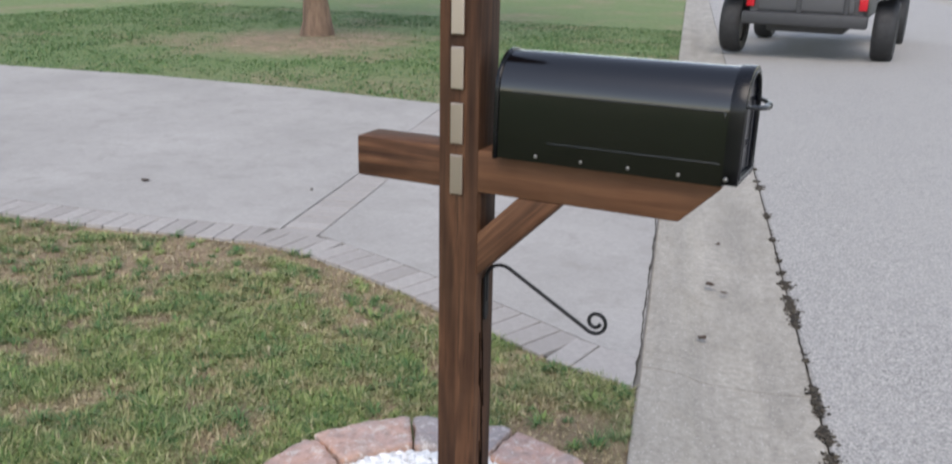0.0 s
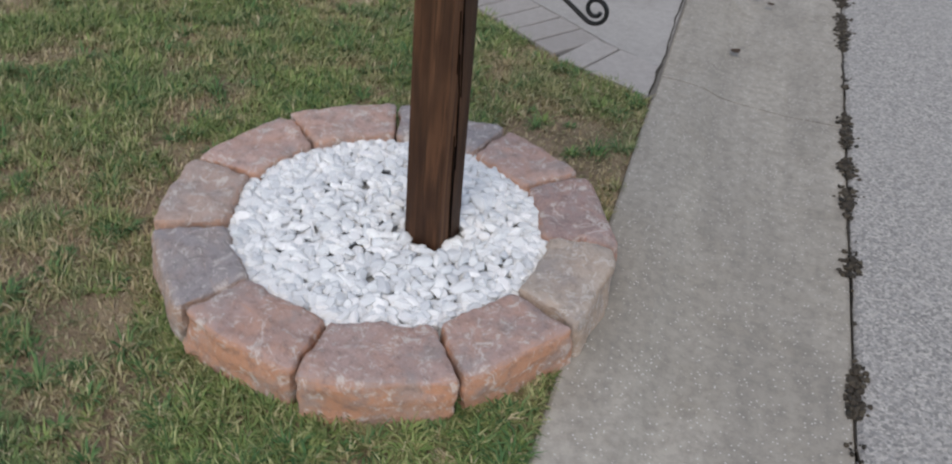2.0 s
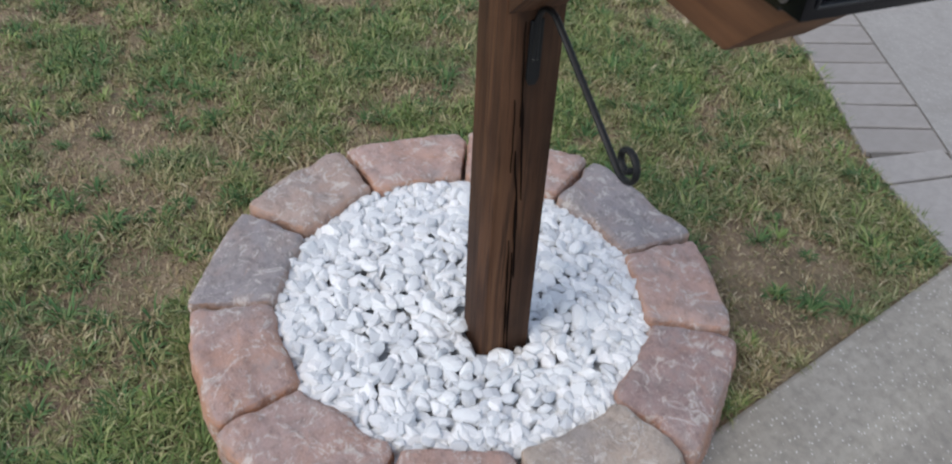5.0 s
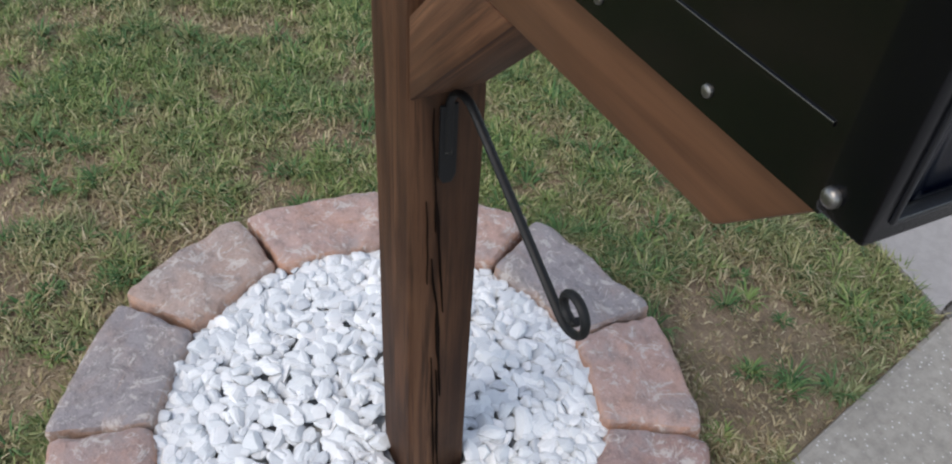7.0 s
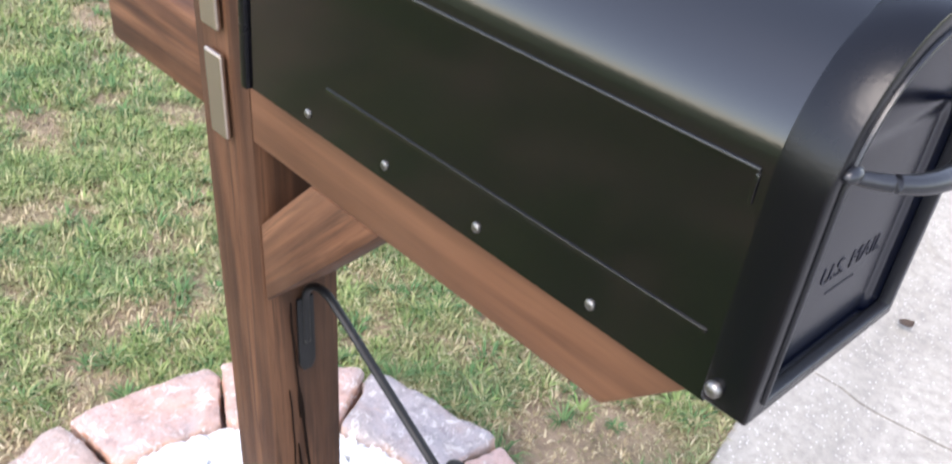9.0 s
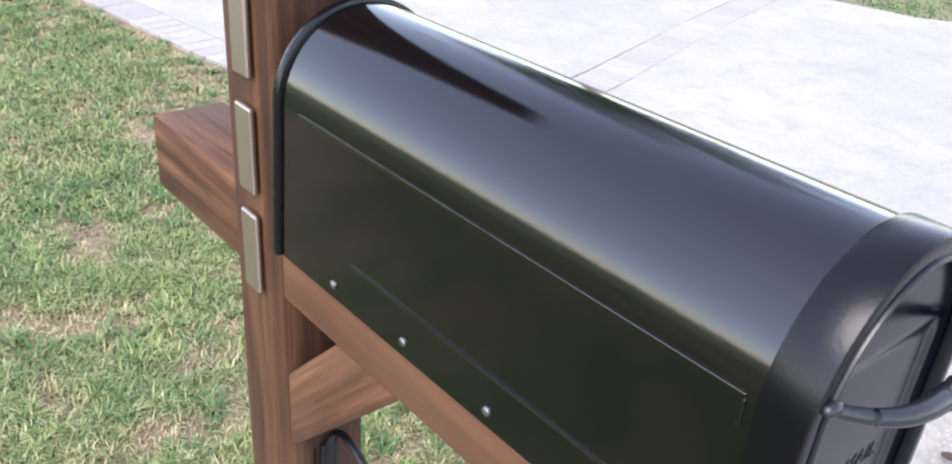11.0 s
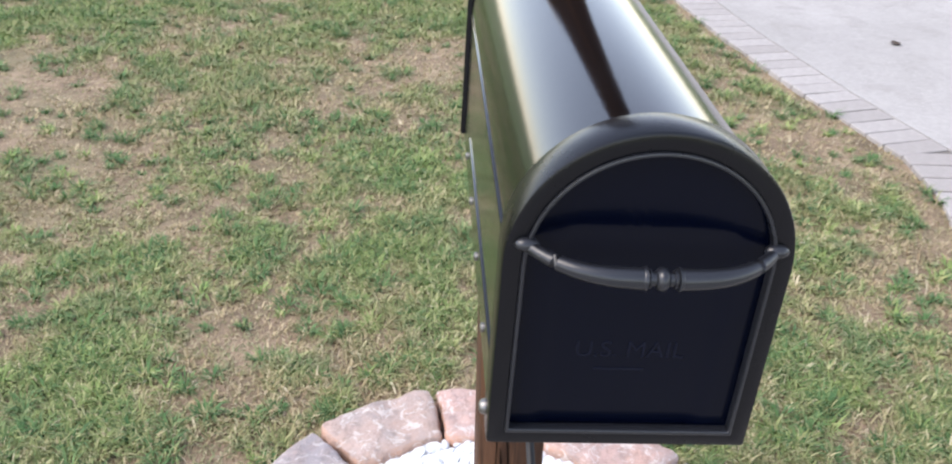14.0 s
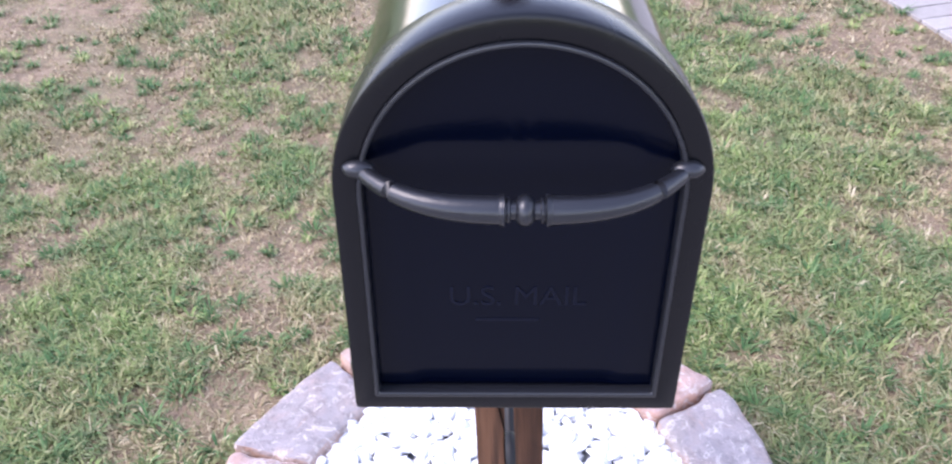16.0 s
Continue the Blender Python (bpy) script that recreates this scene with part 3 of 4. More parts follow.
# the brace is cut from a beam that runs at 45 degrees
c45 = math.sqrt(0.5)
brace_pts = [(0.0435, 0.764), (0.2235, 0.9435), (0.1305, 0.9435), (0.0435, 0.857)]
local = [((x - 0.044) * c45 + (z - 0.81) * c45, -(x - 0.044) * c45 + (z - 0.81) * c45) for x, z in brace_pts]
brace = part("brace", prism(local, 0.085, pose(0, 0, 0), 0.003), M_WOOD_X, post_thing, "", True)
brace.data.transform(UPRIGHT_PLANE)
brace.matrix_local = Matrix.Translation((0.044, 0.0425, 0.81)) @ pose(0, 0, 0, 0, -45, 0)
for zc in (1.295, 1.190, 1.081, 0.977):
    part("metal_bar", box(-0.015, 0.013, -H - 0.0085, -H - 0.003, zc - 0.041, zc + 0.041, 0.002), M_BRONZE, post_thing, "thin champagne coloured metal bar")


def spiral_hook():
    pts = [Vector((0.0485, 0, z)) for z in (0.69, 0.72, 0.747)]
    for k in range(1, 8):
        a = math.pi - k * math.radians(120) / 7
        pts.append(Vector((0.083 + 0.0345 * math.cos(a), 0, 0.747 + 0.0345 * math.sin(a))))
    end = pts[-1]
    go = Vector((math.cos(math.radians(-29.7)), 0, math.sin(math.radians(-29.7))))
    pts += [end + go * (0.2086 * k / 8) for k in range(1, 9)]
    # the curl: an inward spiral that turns up and back
    p, a, r = pts[-1], math.radians(-29.7), 0.0275
    for k in range(27):
        a += math.radians(17)
        r *= 0.965
        p = p + Vector((math.cos(a), 0, math.sin(a))) * (r * math.radians(17))
        pts.append(p)
    return pts


hook = part("plant_hook", tube(spiral_hook(), 0.0048, 10, 0.8), M_IRON, post_thing, "curled black iron plant hook", True)
plate = part("plate", prism([(-0.010, 0.662), (-0.005, 0.652), (0.005, 0.652), (0.010, 0.662), (0.010, 0.752), (-0.010, 0.752)], 0.004, Matrix.Translation((H + 0.001, 0, 0)) @ Matrix(((0, 0, 1, 0), (1, 0, 0, 0), (0, 1, 0, 0), (0, 0, 0, 1))), 0.001), M_IRON, hook)
part("screw", dome(0.004, 0.0025, Matrix.Translation((H + 0.005, 0.0, 0.694)) @ pose(0, 0, 0, 0, 90, 0)), M_STEEL, hook, "small bright screw", True)

# ---- mailbox ----
BX0, BX1, BW, BY, BZ0, SPRING = 0.094, 0.528, 0.0745, 0.002, 1.0285, 1.1560


def arch(half, low, spring, n=28):
    """An arched outline in y and z, from the lower left corner round over the top."""
    pts = [(-half, low)] + [(-half, low + (spring - low) * k / 4) for k in range(1, 4)]
    pts += [(half * math.cos(math.pi - math.pi * k / n), spring + half * math.sin(math.pi * k / n)) for k in range(n + 1)]
    return pts + [(half, low + (spring - low) * k / 4) for k in range(3, 0, -1)] + [(half, low)]


def arch_solid(x0, x1, outer, bevel=0.0, inner=None):
    """An arched slab, or a hoop where an inner outline is given."""
    bm = bmesh.new()
    loops = []
    for pts in [outer] + ([inner] if inner else []):
        loops.append([[bm.verts.new((x, y + BY, z)) for y, z in pts] for x in (x0, x1)])
    n = len(outer)
    for a, b in loops:
        for k in range(n):
            bm.faces.new((a[k], a[(k + 1) % n], b[(k + 1) % n], b[k]))
    if inner:
        for i in (0, 1):
            for k in range(n):
                bm.faces.new((loops[0][i][k], loops[0][i][(k + 1) % n], loops[1][i][(k + 1) % n], loops[1][i][k]))
    else:
        bm.faces.new(loops[0][0])
        bm.faces.new(loops[0][1])
    bmesh.ops.recalc_face_normals(bm, faces=bm.faces[:])
    if bevel:
        sharp = [e for e in bm.edges if len(e.link_faces) == 2 and e.calc_face_angle() > 0.9]
        bmesh.ops.bevel(bm, geom=sharp, offset=bevel, segments=2, profile=0.5, affect="EDGES")
    return bm


mailbox = thing("mailbox", "glossy black steel mailbox with arched top", "mailbox")
# it sits a little askew, lower on the side away from the lawn
mailbox.matrix_world = Matrix.Translation((0, -0.0725, 1.035)) @ pose(0, 0, 0, -2.3, 0, 0) @ Matrix.Translation((0, 0.0725, -1.035))
body = part("body", arch_solid(BX0, BX1, arch(BW, BZ0, SPRING, 40)), M_GLOSS, mailbox, "", True)
part("rear_rim", arch_solid(BX0 - 0.005, BX0 + 0.004, arch(BW + 0.0035, BZ0 - 0.002, SPRING, 40), 0.0015), M_SATIN, mailbox, "", True)
# raised rib that frames the panel on each side
for side in (-1, 1):
    for name, x0, x1, z0, z1 in (("rib", 0.124, 0.521, 1.1560, 1.1592), ("rib", 0.20, 0.519, 1.0660, 1.0690), ("rib", 0.519, 0.5215, 1.141, 1.1562)):
        y = BY + side * BW
        part(name, box(x0, x1, y - 0.0013, y + 0.0013, z0, z1, 0.0009), M_GLOSS, body, "pressed line in the steel", True)
    for x in (0.178, 0.268, 0.358, 0.450):
        part("screw", dome(0.0035, 0.0022, Matrix.Translation((x, BY + side * BW, 1.040)) @ pose(0, 0, 0, 90 if side < 0 else -90)), M_STEEL, mailbox, "zinc plated screw", True)
    part("hinge_rivet", dome(0.0048, 0.0040, Matrix.Translation((0.533, BY + side * (BW + 0.003), 1.0425)) @ pose(0, 0, 0, 90 if side < 0 else -90)), M_STEEL, mailbox, "bright round hinge rivet", True)
# the door is a deep cap with a hoop, a bead and a sunk panel
hoop = arch(BW + 0.003, BZ0 + 0.0035, SPRING, 40)
door = part("door", arch_solid(0.5265, 0.5535, hoop, 0.002, arch(BW - 0.0085, BZ0 + 0.0145, SPRING, 40)), M_SATIN, mailbox, "satin black door frame", True)
part("bead", arch_solid(0.548, 0.5552, arch(BW - 0.0072, BZ0 + 0.0132, SPRING, 40), 0.001, arch(BW - 0.0095, BZ0 + 0.0158, SPRING, 40)), M_HANDLE, door, "", True)
panel = part("panel", arch_solid(0.537, 0.5445, arch(BW - 0.0082, BZ0 + 0.0138, SPRING, 40)), M_DOOR, door, "dark glossy sunk door panel", True)


def pressed_sheet():
    """The door's sheet: its lower part is pressed in a little, with round upper corners."""
    wide, low, high, n = BW - 0.0065, BZ0 + 0.011, SPRING + BW - 0.0065, 66
    half, top, round_r = 0.0520, 1.1775, 0.014
    bm = bmesh.new()
    rows = []
    for i in range(n + 1):
        row = []
        for j in range(n + 1):
            y, z = -wide + 2 * wide * i / n, low + (high - low) * j / n
            over = max(z - SPRING, 0.0)
            y *= math.sqrt(max(wide * wide - over * over, 1e-9)) / wide
            qy, qz = abs(y) - half + round_r, z - top + round_r
            inside = round_r - math.hypot(max(qy, 0), max(qz, 0)) - min(max(qy, qz), 0)
            f = max(0.0, min(1.0, inside / 0.010))
            row.append(bm.verts.new((0.5478 - 0.0014 * f * f * (3 - 2 * f), y + BY, z)))
        rows.append(row)
    for a, b in zip(rows, rows[1:]):
        for k in range(n):
            bm.faces.new((a[k], b[k], b[k + 1], a[k + 1]))
    return bm


part("sheet", pressed_sheet(), M_DOOR, panel, "", True)


def handle_radius(off):
    """A round bead between two necks, then flanges and arms that taper to the feet."""
    off = abs(off) * 1000
    if off < 3.4:
        return 0.0062 * math.sqrt(max(1 - (off / 4.6) ** 2, 0.1))
    if off < 6.0:
        return 0.0037
    if off < 7.2:
        return 0.0050
    if off < 8.0:
        return 0.0043
    if off < 10.0:
        return 0.0064 - 0.0002 * (off - 8.0)
    return 0.0057 - 0.0025 * ((off - 10.0) / 55.5) ** 1.4


def pull_handle():
    pts, radii = [], []
    offs = [0.0004 * k for k in range(31)] + [0.013 + 0.0025 * k for k in range(20)] + [0.0620, 0.0634, 0.0645, 0.0651, 0.0655]
    for off in [-o for o in offs[:0:-1]] + offs:
        f = off / 0.0655
        bow = 1 - abs(f) ** 3.3
        pts.append((0.5535 + 0.0245 * bow, BY + off, 1.1685 - 0.0030 * bow))
        radii.append(handle_radius(off))
    return tube(pts, radii, 14)


handle = part("handle", pull_handle(), M_HANDLE, door, "bowed black cast handle", True)
for side in (-1, 1):
    bm = bmesh.new()
    bmesh.ops.create_uvsphere(bm, u_segments=14, v_segments=8, radius=1)
    bmesh.ops.transform(bm, verts=bm.verts, matrix=Matrix.LocRotScale((0.5545, BY + side * 0.0655, 1.1695), None, (0.0045, 0.0068, 0.0038)))
    part("foot", bm, M_HANDLE, handle, "", True)
letters = bpy.data.curves.new("lettering", "FONT")
letters.body, letters.size, letters.extrude, letters.align_x = "U.S. MAIL", 0.0155, 0.0002, "CENTER"
letters.materials.append(M_LETTER)
lettering = new("lettering", letters)
lettering.parent = door
lettering.matrix_local = Matrix.Translation((0.5466, BY, 1.0925)) @ pose(0, 0, 0, 90, 0, 90)
tagged(lettering, "raised black lettering")
part("small_print", box(0.5455, 0.54665, BY - 0.019, BY + 0.010, 1.083, 1.0845), M_LETTER, door)

# ---- bricks of the driveway's borders ----
def brick_mesh():
    return mesh_of(box(-0.0482, 0.0482, -0.1065, 0.1065, -0.03, 0.0, 0.003, 1), "brick", M_BRICK)


BRICK = brick_mesh()
rng_brick = random.Random(3)


def lay_brick(x, y, angle, scale=1.0):
    ob = new("brick", BRICK)
    ob.parent = driveway
    ob.matrix_local = pose(x, y, TOP + rng_brick.uniform(-0.0008, 0.001), rng_brick.uniform(-0.2, 0.2), rng_brick.uniform(-0.2, 0.2), math.degrees(angle) + rng_brick.uniform(-1, 1)) @ Matrix.Diagonal((scale, 1, 1, 1))


for x, y, a in along(offset(EDGE, 0.111), 0.104)[2:]:
    lay_brick(x, y, a)
for x, y, a in along([((p[0] + q[0]) / 2, (p[1] + q[1]) / 2) for p, q in zip(BAND_L, BAND_R)], 0.104):
    lay_brick(x, y, a)

part("edge_piece", slab([(0.104, 1.052), (0.062, 1.258), (-0.010, 1.285), (-0.042, 1.075)], -0.05, TOP), M_BRICK, driveway)

# ---- grass ----
EDGE_NP = np.array(EDGE[::-1])


def on_lawn(x, y, margin=0.0):
    edge = np.interp(x, EDGE_NP[:, 0], EDGE_NP[:, 1])
    far = np.interp(x, [p[0] for p in FAR_EDGE], [p[1] for p in FAR_EDGE])
    ring = np.hypot(x - RING[0], y - RING[1])
    return (street_u(x, y) < -0.004 + margin) & ((y < edge + 0.01 + margin) | (y > far)) & (ring > 0.50)


def turf(x, y):
    """How well the grass grows: a broad drift, hand-wide patches and small gaps."""
    c = fractal(x * 0.8 + 3.3, y * 0.8 + 1.7, 21, 4) * 0.24 + fractal(x * 3.1, y * 3.1, 33, 3) * 0.36 + fractal(x * 9, y * 9, 71, 3) * 0.40
    for px, py, r, d in WORN:
        c = c - d * np.exp(-((x - px) ** 2 + (y - py) ** 2) / (r * r))
    gap = np.interp(x, EDGE_NP[:, 0], EDGE_NP[:, 1]) - y
    return c - 0.3 * np.exp(-((gap / 0.055) ** 2)) * np.clip((-1.0 - x) / 0.5, 0, 1)


def cover(x, y):
    """How thick the grass stands: thin on worn patches, round the tree and close beside the ring."""
    return np.clip((turf(x, y) - 0.32) / 0.21, 0.24, 1.0)


WORN = [(-7.3, 9.2, 1.5, 0.4), (-6.6, 7.9, 0.8, 0.2), (-0.47, -0.57, 0.13, 0.22), (0.03, 0.61, 0.13, 0.26), (0.08, 0.74, 0.14, 0.12), (-0.91, 0.27, 0.17, 0.2), (-1.36, 0.22, 0.13, 0.14),
        (-2.4, 1.0, 0.3, 0.14), (-2.2, 1.3, 0.22, 0.2), (-2.57, -1.7, 0.3, 0.2), (-2.05, -1.54, 0.26, 0.18), (-0.72, -0.71, 0.13, 0.2), (-0.95, -0.6, 0.18, 0.14),
        (-1.3, -0.52, 0.15, 0.12), (-3.0, -0.2, 0.28, 0.12), (-2.65, 0.3, 0.2, 0.12), (-2.17, 1.38, 0.2, 0.14), (-5.1, -0.5, 0.3, 0.1), (0.2, -0.56, 0.1, 0.12)]


PARCHED = [(-0.2, 0.85, 0.3, 0.35), (0.1, 0.6, 0.25, 0.3), (-2.2, -1.6, 0.6, 0.3), (-0.9, -0.6, 0.35, 0.2), (-3.0, -0.5, 0.6, 0.15), (-2.1, 1.2, 0.4, 0.2)]


def blade_mesh(name, rng, x, y, z, size, turn, lean, width, label, mat=None, vigour=None):
    """One bent, tapered blade at every root given."""
    n = len(x)
    ax, ay = np.cos(turn), np.sin(turn)
    sx, sy = -ay, ax
    w = width * rng.uniform(0.6, 1.3, n)
    # root pair, bent middle pair, tip
    mid_out, mid_up = np.sin(lean * 0.55) * size * 0.55, np.cos(lean * 0.55) * size * 0.55
    tip_out, tip_up = mid_out + np.sin(lean * 1.25) * size * 0.5, mid_up + np.cos(lean * 1.25) * size * 0.5
    tip_up = np.maximum(tip_up, 0.004)
    P = np.empty((n, 5, 3))
    for k, (o, u, s) in enumerate(((0, 0, -0.5), (0, 0, 0.5), (mid_out, mid_up, 0.4), (mid_out, mid_up, -0.4), (tip_out, tip_up, 0))):
        P[:, k, 0], P[:, k, 1], P[:, k, 2] = x + ax * o + sx * w * s, y + ay * o + sy * w * s, z + u
    me = bpy.data.meshes.new(name)
    me.vertices.add(n * 5)
    me.vertices.foreach_set("co", P.ravel())
    base = np.arange(n)[:, None] * 5
    loops = np.concatenate([base + np.array([0, 1, 2, 3]), base + np.array([3, 2, 4])], 1).ravel()
    me.loops.add(n * 7)
    me.loops.foreach_set("vertex_index", loops)
    me.polygons.add(n * 2)
    start = (np.arange(n)[:, None] * 7 + np.array([0, 4])).ravel()
    me.polygons.foreach_set("loop_start", start)
    me.update(calc_edges=True)
    if vigour is not None:
        me.attributes.new("vigour", "FLOAT", "POINT").data.foreach_set("value", np.repeat(vigour, 5).astype(np.float32))
    me.materials.append(mat or M_GRASS)
    return tagged(new(name, me), label, "grass", "", "stuff")


def blades(name, count, x0, x1, y0, y1, length, width, seed, label, mat=None, lean_to=2.0, thick=True, only=None):
    rng = np.random.default_rng(seed)
    x, y = rng.uniform(x0, x1, count), rng.uniform(y0, y1, count)
    # blades gather in tufts
    tuft = rng.random(count) < 0.55
    gx, gy = np.round(x / 0.045), np.round(y / 0.045)
    jx, jy = lattice(gx * 1.0 + 0.0, gy * 1.0, 91), lattice(gx, gy, 97)
    heart_x, heart_y = (gx + jx - 0.5) * 0.045, (gy + jy - 0.5) * 0.045
    x = np.where(tuft, heart_x + rng.normal(0, 0.009, count), x)
    y = np.where(tuft, heart_y + rng.normal(0, 0.009, count), y)
    keep = on_lawn(x, y) & (rng.random(count) < (cover(x, y) if thick else 1.0))
    if only:
        keep &= only(x, y)
    x, y = x[keep], y[keep]
    n = len(x)
    z = lawn_height(x, y) - 0.003
    grown = np.clip((turf(x, y) - 0.33) / 0.24, 0, 1)
    tall = (0.5 + 0.7 * fractal(x * 2.6 + 5, y * 2.6, 55, 3)) * (0.62 + 0.6 * grown)
    size = rng.uniform(0.45, 1.2, n) * length * tall
    # blades of a tuft lean out from its heart, the rest anyhow
    turn = np.where(tuft[keep], np.arctan2(y - heart_y[keep], x - heart_x[keep]) + rng.normal(0, 0.55, n), rng.uniform(0, 2 * np.pi, n))
    lean = rng.uniform(0.7, lean_to, n)
    own = np.where(tuft[keep], lattice(gx[keep] * 1.37, gy[keep] * 1.37, 47) - 0.5, 0.0)
    vigour = np.clip(0.08 + grown * 0.72 + 0.5 * (fractal(x * 4.3 + 7, y * 4.3, 83, 3) - 0.5) + 0.55 * own + rng.normal(0, 0.07, n), 0, 1)
    for px, py, r, d in PARCHED:
        vigour = np.clip(vigour - d * np.exp(-((x - px) ** 2 + (y - py) ** 2) / (r * r)), 0, 1)
    return blade_mesh(name, rng, x, y, z, size, turn, lean, width, label, mat, vigour)


LAWN = "short patchy green lawn with dry blades and bare soil"
blades("grass", 390000, -1.9, 0.45, -1.9, 1.7, 0.044, 0.0036, 1, LAWN)
blades("grass", 250000, -4.6, -1.9, -3.2, 1.75, 0.048, 0.0048, 2, LAWN)
blades("grass", 110000, -1.9, 1.0, -3.4, -1.9, 0.036, 0.0038, 4, LAWN)
blades("grass", 150000, -9.0, -4.6, -6.0, 1.8, 0.05, 0.010, 3, LAWN)
blades("grass", 130000, -14, -0.8, 5.0, 14, 0.042, 0.012, 5, "far lawn of short green grass", M_TUFT)
blades("grass", 60000, -4.6, 2.0, -7.5, -3.2, 0.05, 0.011, 6, LAWN)
blades("dry_straw", 50000, -4.2, 0.4, -2.4, 1.6, 0.046, 0.0021, 8, "pale dead grass stems lying on the lawn", M_STRAW, 2.1, False)


def tufts(name, count, x0, x1, y0, y1, length, seed, label, mat, per=34):
    """Flat rosettes of coarse grass that stand out from the lawn."""
    rng = np.random.default_rng(seed)
    cx, cy = rng.uniform(x0, x1, count), rng.uniform(y0, y1, count)
    keep = on_lawn(cx, cy, -0.02) & (rng.random(count) < 0.15 + 0.85 * cover(cx, cy)) & (np.hypot(cx - RING[0], cy - RING[1]) > 0.53)
    cx, cy = cx[keep], cy[keep]
    reach = rng.uniform(0.5, 1.3, len(cx)) * length
    x, y, reach = np.repeat(cx, per), np.repeat(cy, per), np.repeat(reach, per)
    turn = rng.uniform(0, 2 * np.pi, len(x))
    away = rng.uniform(0, 0.35, len(x)) * reach
    x, y = x + np.cos(turn) * away, y + np.sin(turn) * away
    ok = on_lawn(x, y)
    x, y, turn, reach = x[ok], y[ok], turn[ok], reach[ok]
    return blade_mesh(name, rng, x, y, lawn_height(x, y) - 0.002, reach * rng.uniform(0.5, 1.15, len(x)), turn + rng.normal(0, 0.5, len(x)), rng.uniform(0.8, 1.8, len(x)), 0.0040, label, mat)


tufts("grass_tufts", 2100, -2.4, 0.45, -2.0, 1.7, 0.050, 31, "coarse dark green grass tufts on the lawn", M_TUFT)
tufts("grass_tufts", 700, -2.4, 0.45, -2.0, 1.7, 0.046, 32, "coarse yellow-green grass tufts on the lawn", M_TUFT_PALE)
tufts("grass_tufts", 1100, -4.8, -2.2, -3.2, 1.7, 0.060, 33, "coarse dark green grass tufts on the lawn", M_TUFT)
tufts("dry_tufts", 500, -3.4, 0.45, -2.2, 1.7, 0.045, 34, "dead straw-coloured grass wisps on the lawn", M_STRAW, 7)
# longer blades against the blocks, the curb and the bricks
blades("grass", 42000, -0.8, 0.45, -0.75, 0.7, 0.040, 0.0033, 10, "longer grass against the ring of blocks", None, 1.5, False,
       lambda x, y: (np.hypot(x - RING[0], y - RING[1]) < 0.545 + 0.03 * lattice(x * 9, y * 9, 3)) & (lattice(x * 7, y * 7, 44) > 0.32))
blades("grass", 60000, -3.5, 0.95, -2.2, 1.75, 0.040, 0.0033, 11, "longer grass along the curb and bricks", None, 1.5, False,
       lambda x, y: ((street_u(x, y) > -0.05) | ((x > -1.4) & (y > np.interp(x, EDGE_NP[:, 0], EDGE_NP[:, 1]) - 0.06))) & (lattice(x * 6, y * 6, 45) > 0.38))


# ---- grit and moss in the seam between gutter and road ----
def build_seam():
    rng = np.random.default_rng(12)
    bm = bmesh.new()
    bmesh.ops.create_icosphere(bm, subdivisions=1, radius=1)
    base = np.array([v.co[:] for v in bm.verts])
    tris = np.array([[v.index for v in f.verts] for f in bm.faces])
    bm.free()
    verts, faces, n = [], [], 0
    for i in range(11000):
        v = rng.uniform(-3, 9)
        lump = float(fractal(np.array([v * 6.0]), np.array([0.5]), 61, 3)[0])
        if rng.random() > np.clip((lump - 0.53) * 14, 0.012, 1):
            continue
        spread = 0.004 + 0.010 * max(lump - 0.44, 0) * 4
        u = 0.598 + rng.normal(0, spread)
        s = base * (1 + 0.3 * rng.normal(size=(len(base), 1))) * rng.uniform(0.0025, 0.0082) * np.array([1, 1.2, 0.55])
        x, y = 0.382 + u * ACROSS[0] + v * ALONG[0], -0.08 + u * ACROSS[1] + v * ALONG[1]
        verts.append(s + (x, y, -0.034 + rng.uniform(-0.002, 0.004)))
        faces.append(tris + n)
        n += len(base)
    raw_mesh("seam_grit", np.concatenate(verts).tolist(), np.concatenate(faces).tolist(), M_WEED, "stuff", "dark moss and grit along the gutter seam", "moss")


build_seam()


def crack_line(u, v0, v1, z, width, seed, parent_name):
    """A thin dark irregular joint along the street, filled with earth."""
    bm = bmesh.new()
    rows = []
    n = int((v1 - v0) / 0.02)
    for i in range(n + 1):
        v = v0 + (v1 - v0) * i / n
        du = 0.010 * noise.noise(Vector((seed, v * 3, 0))) + 0.005 * noise.noise(Vector((seed, v * 13, 0)))
        w = width * (0.35 + 1.1 * abs(noise.noise(Vector((seed + 5, v * 7, 1)))) + 0.4 * abs(noise.noise(Vector((seed, v * 31, 1)))))
        rows.append([bm.verts.new((u + du + a, v, z + b)) for a, b in ((-w, 0), (0, 0.0015), (w, 0), (0, -0.02))])
    for a, b in zip(rows, rows[1:]):
        for k in range(4):
            bm.faces.new((a[k], a[(k + 1) % 4], b[(k + 1) % 4], b[k]))
    bmesh.ops.recalc_face_normals(bm, faces=bm.faces[:])
    ob = part(parent_name, bm, M_WEED)
    ob.matrix_world = STREET
    return tagged(ob, "dark earth-filled joint between driveway and curb", "joint", "", "structure")


crack_line(-0.005, 1.18, 6.4, 0.0163, 0.0058, 4, "joint")
tagged(crack_line(0.597, -3.2, 12.0, -0.0365, 0.0030, 9, "joint"), "dark earth-filled seam between gutter and road")


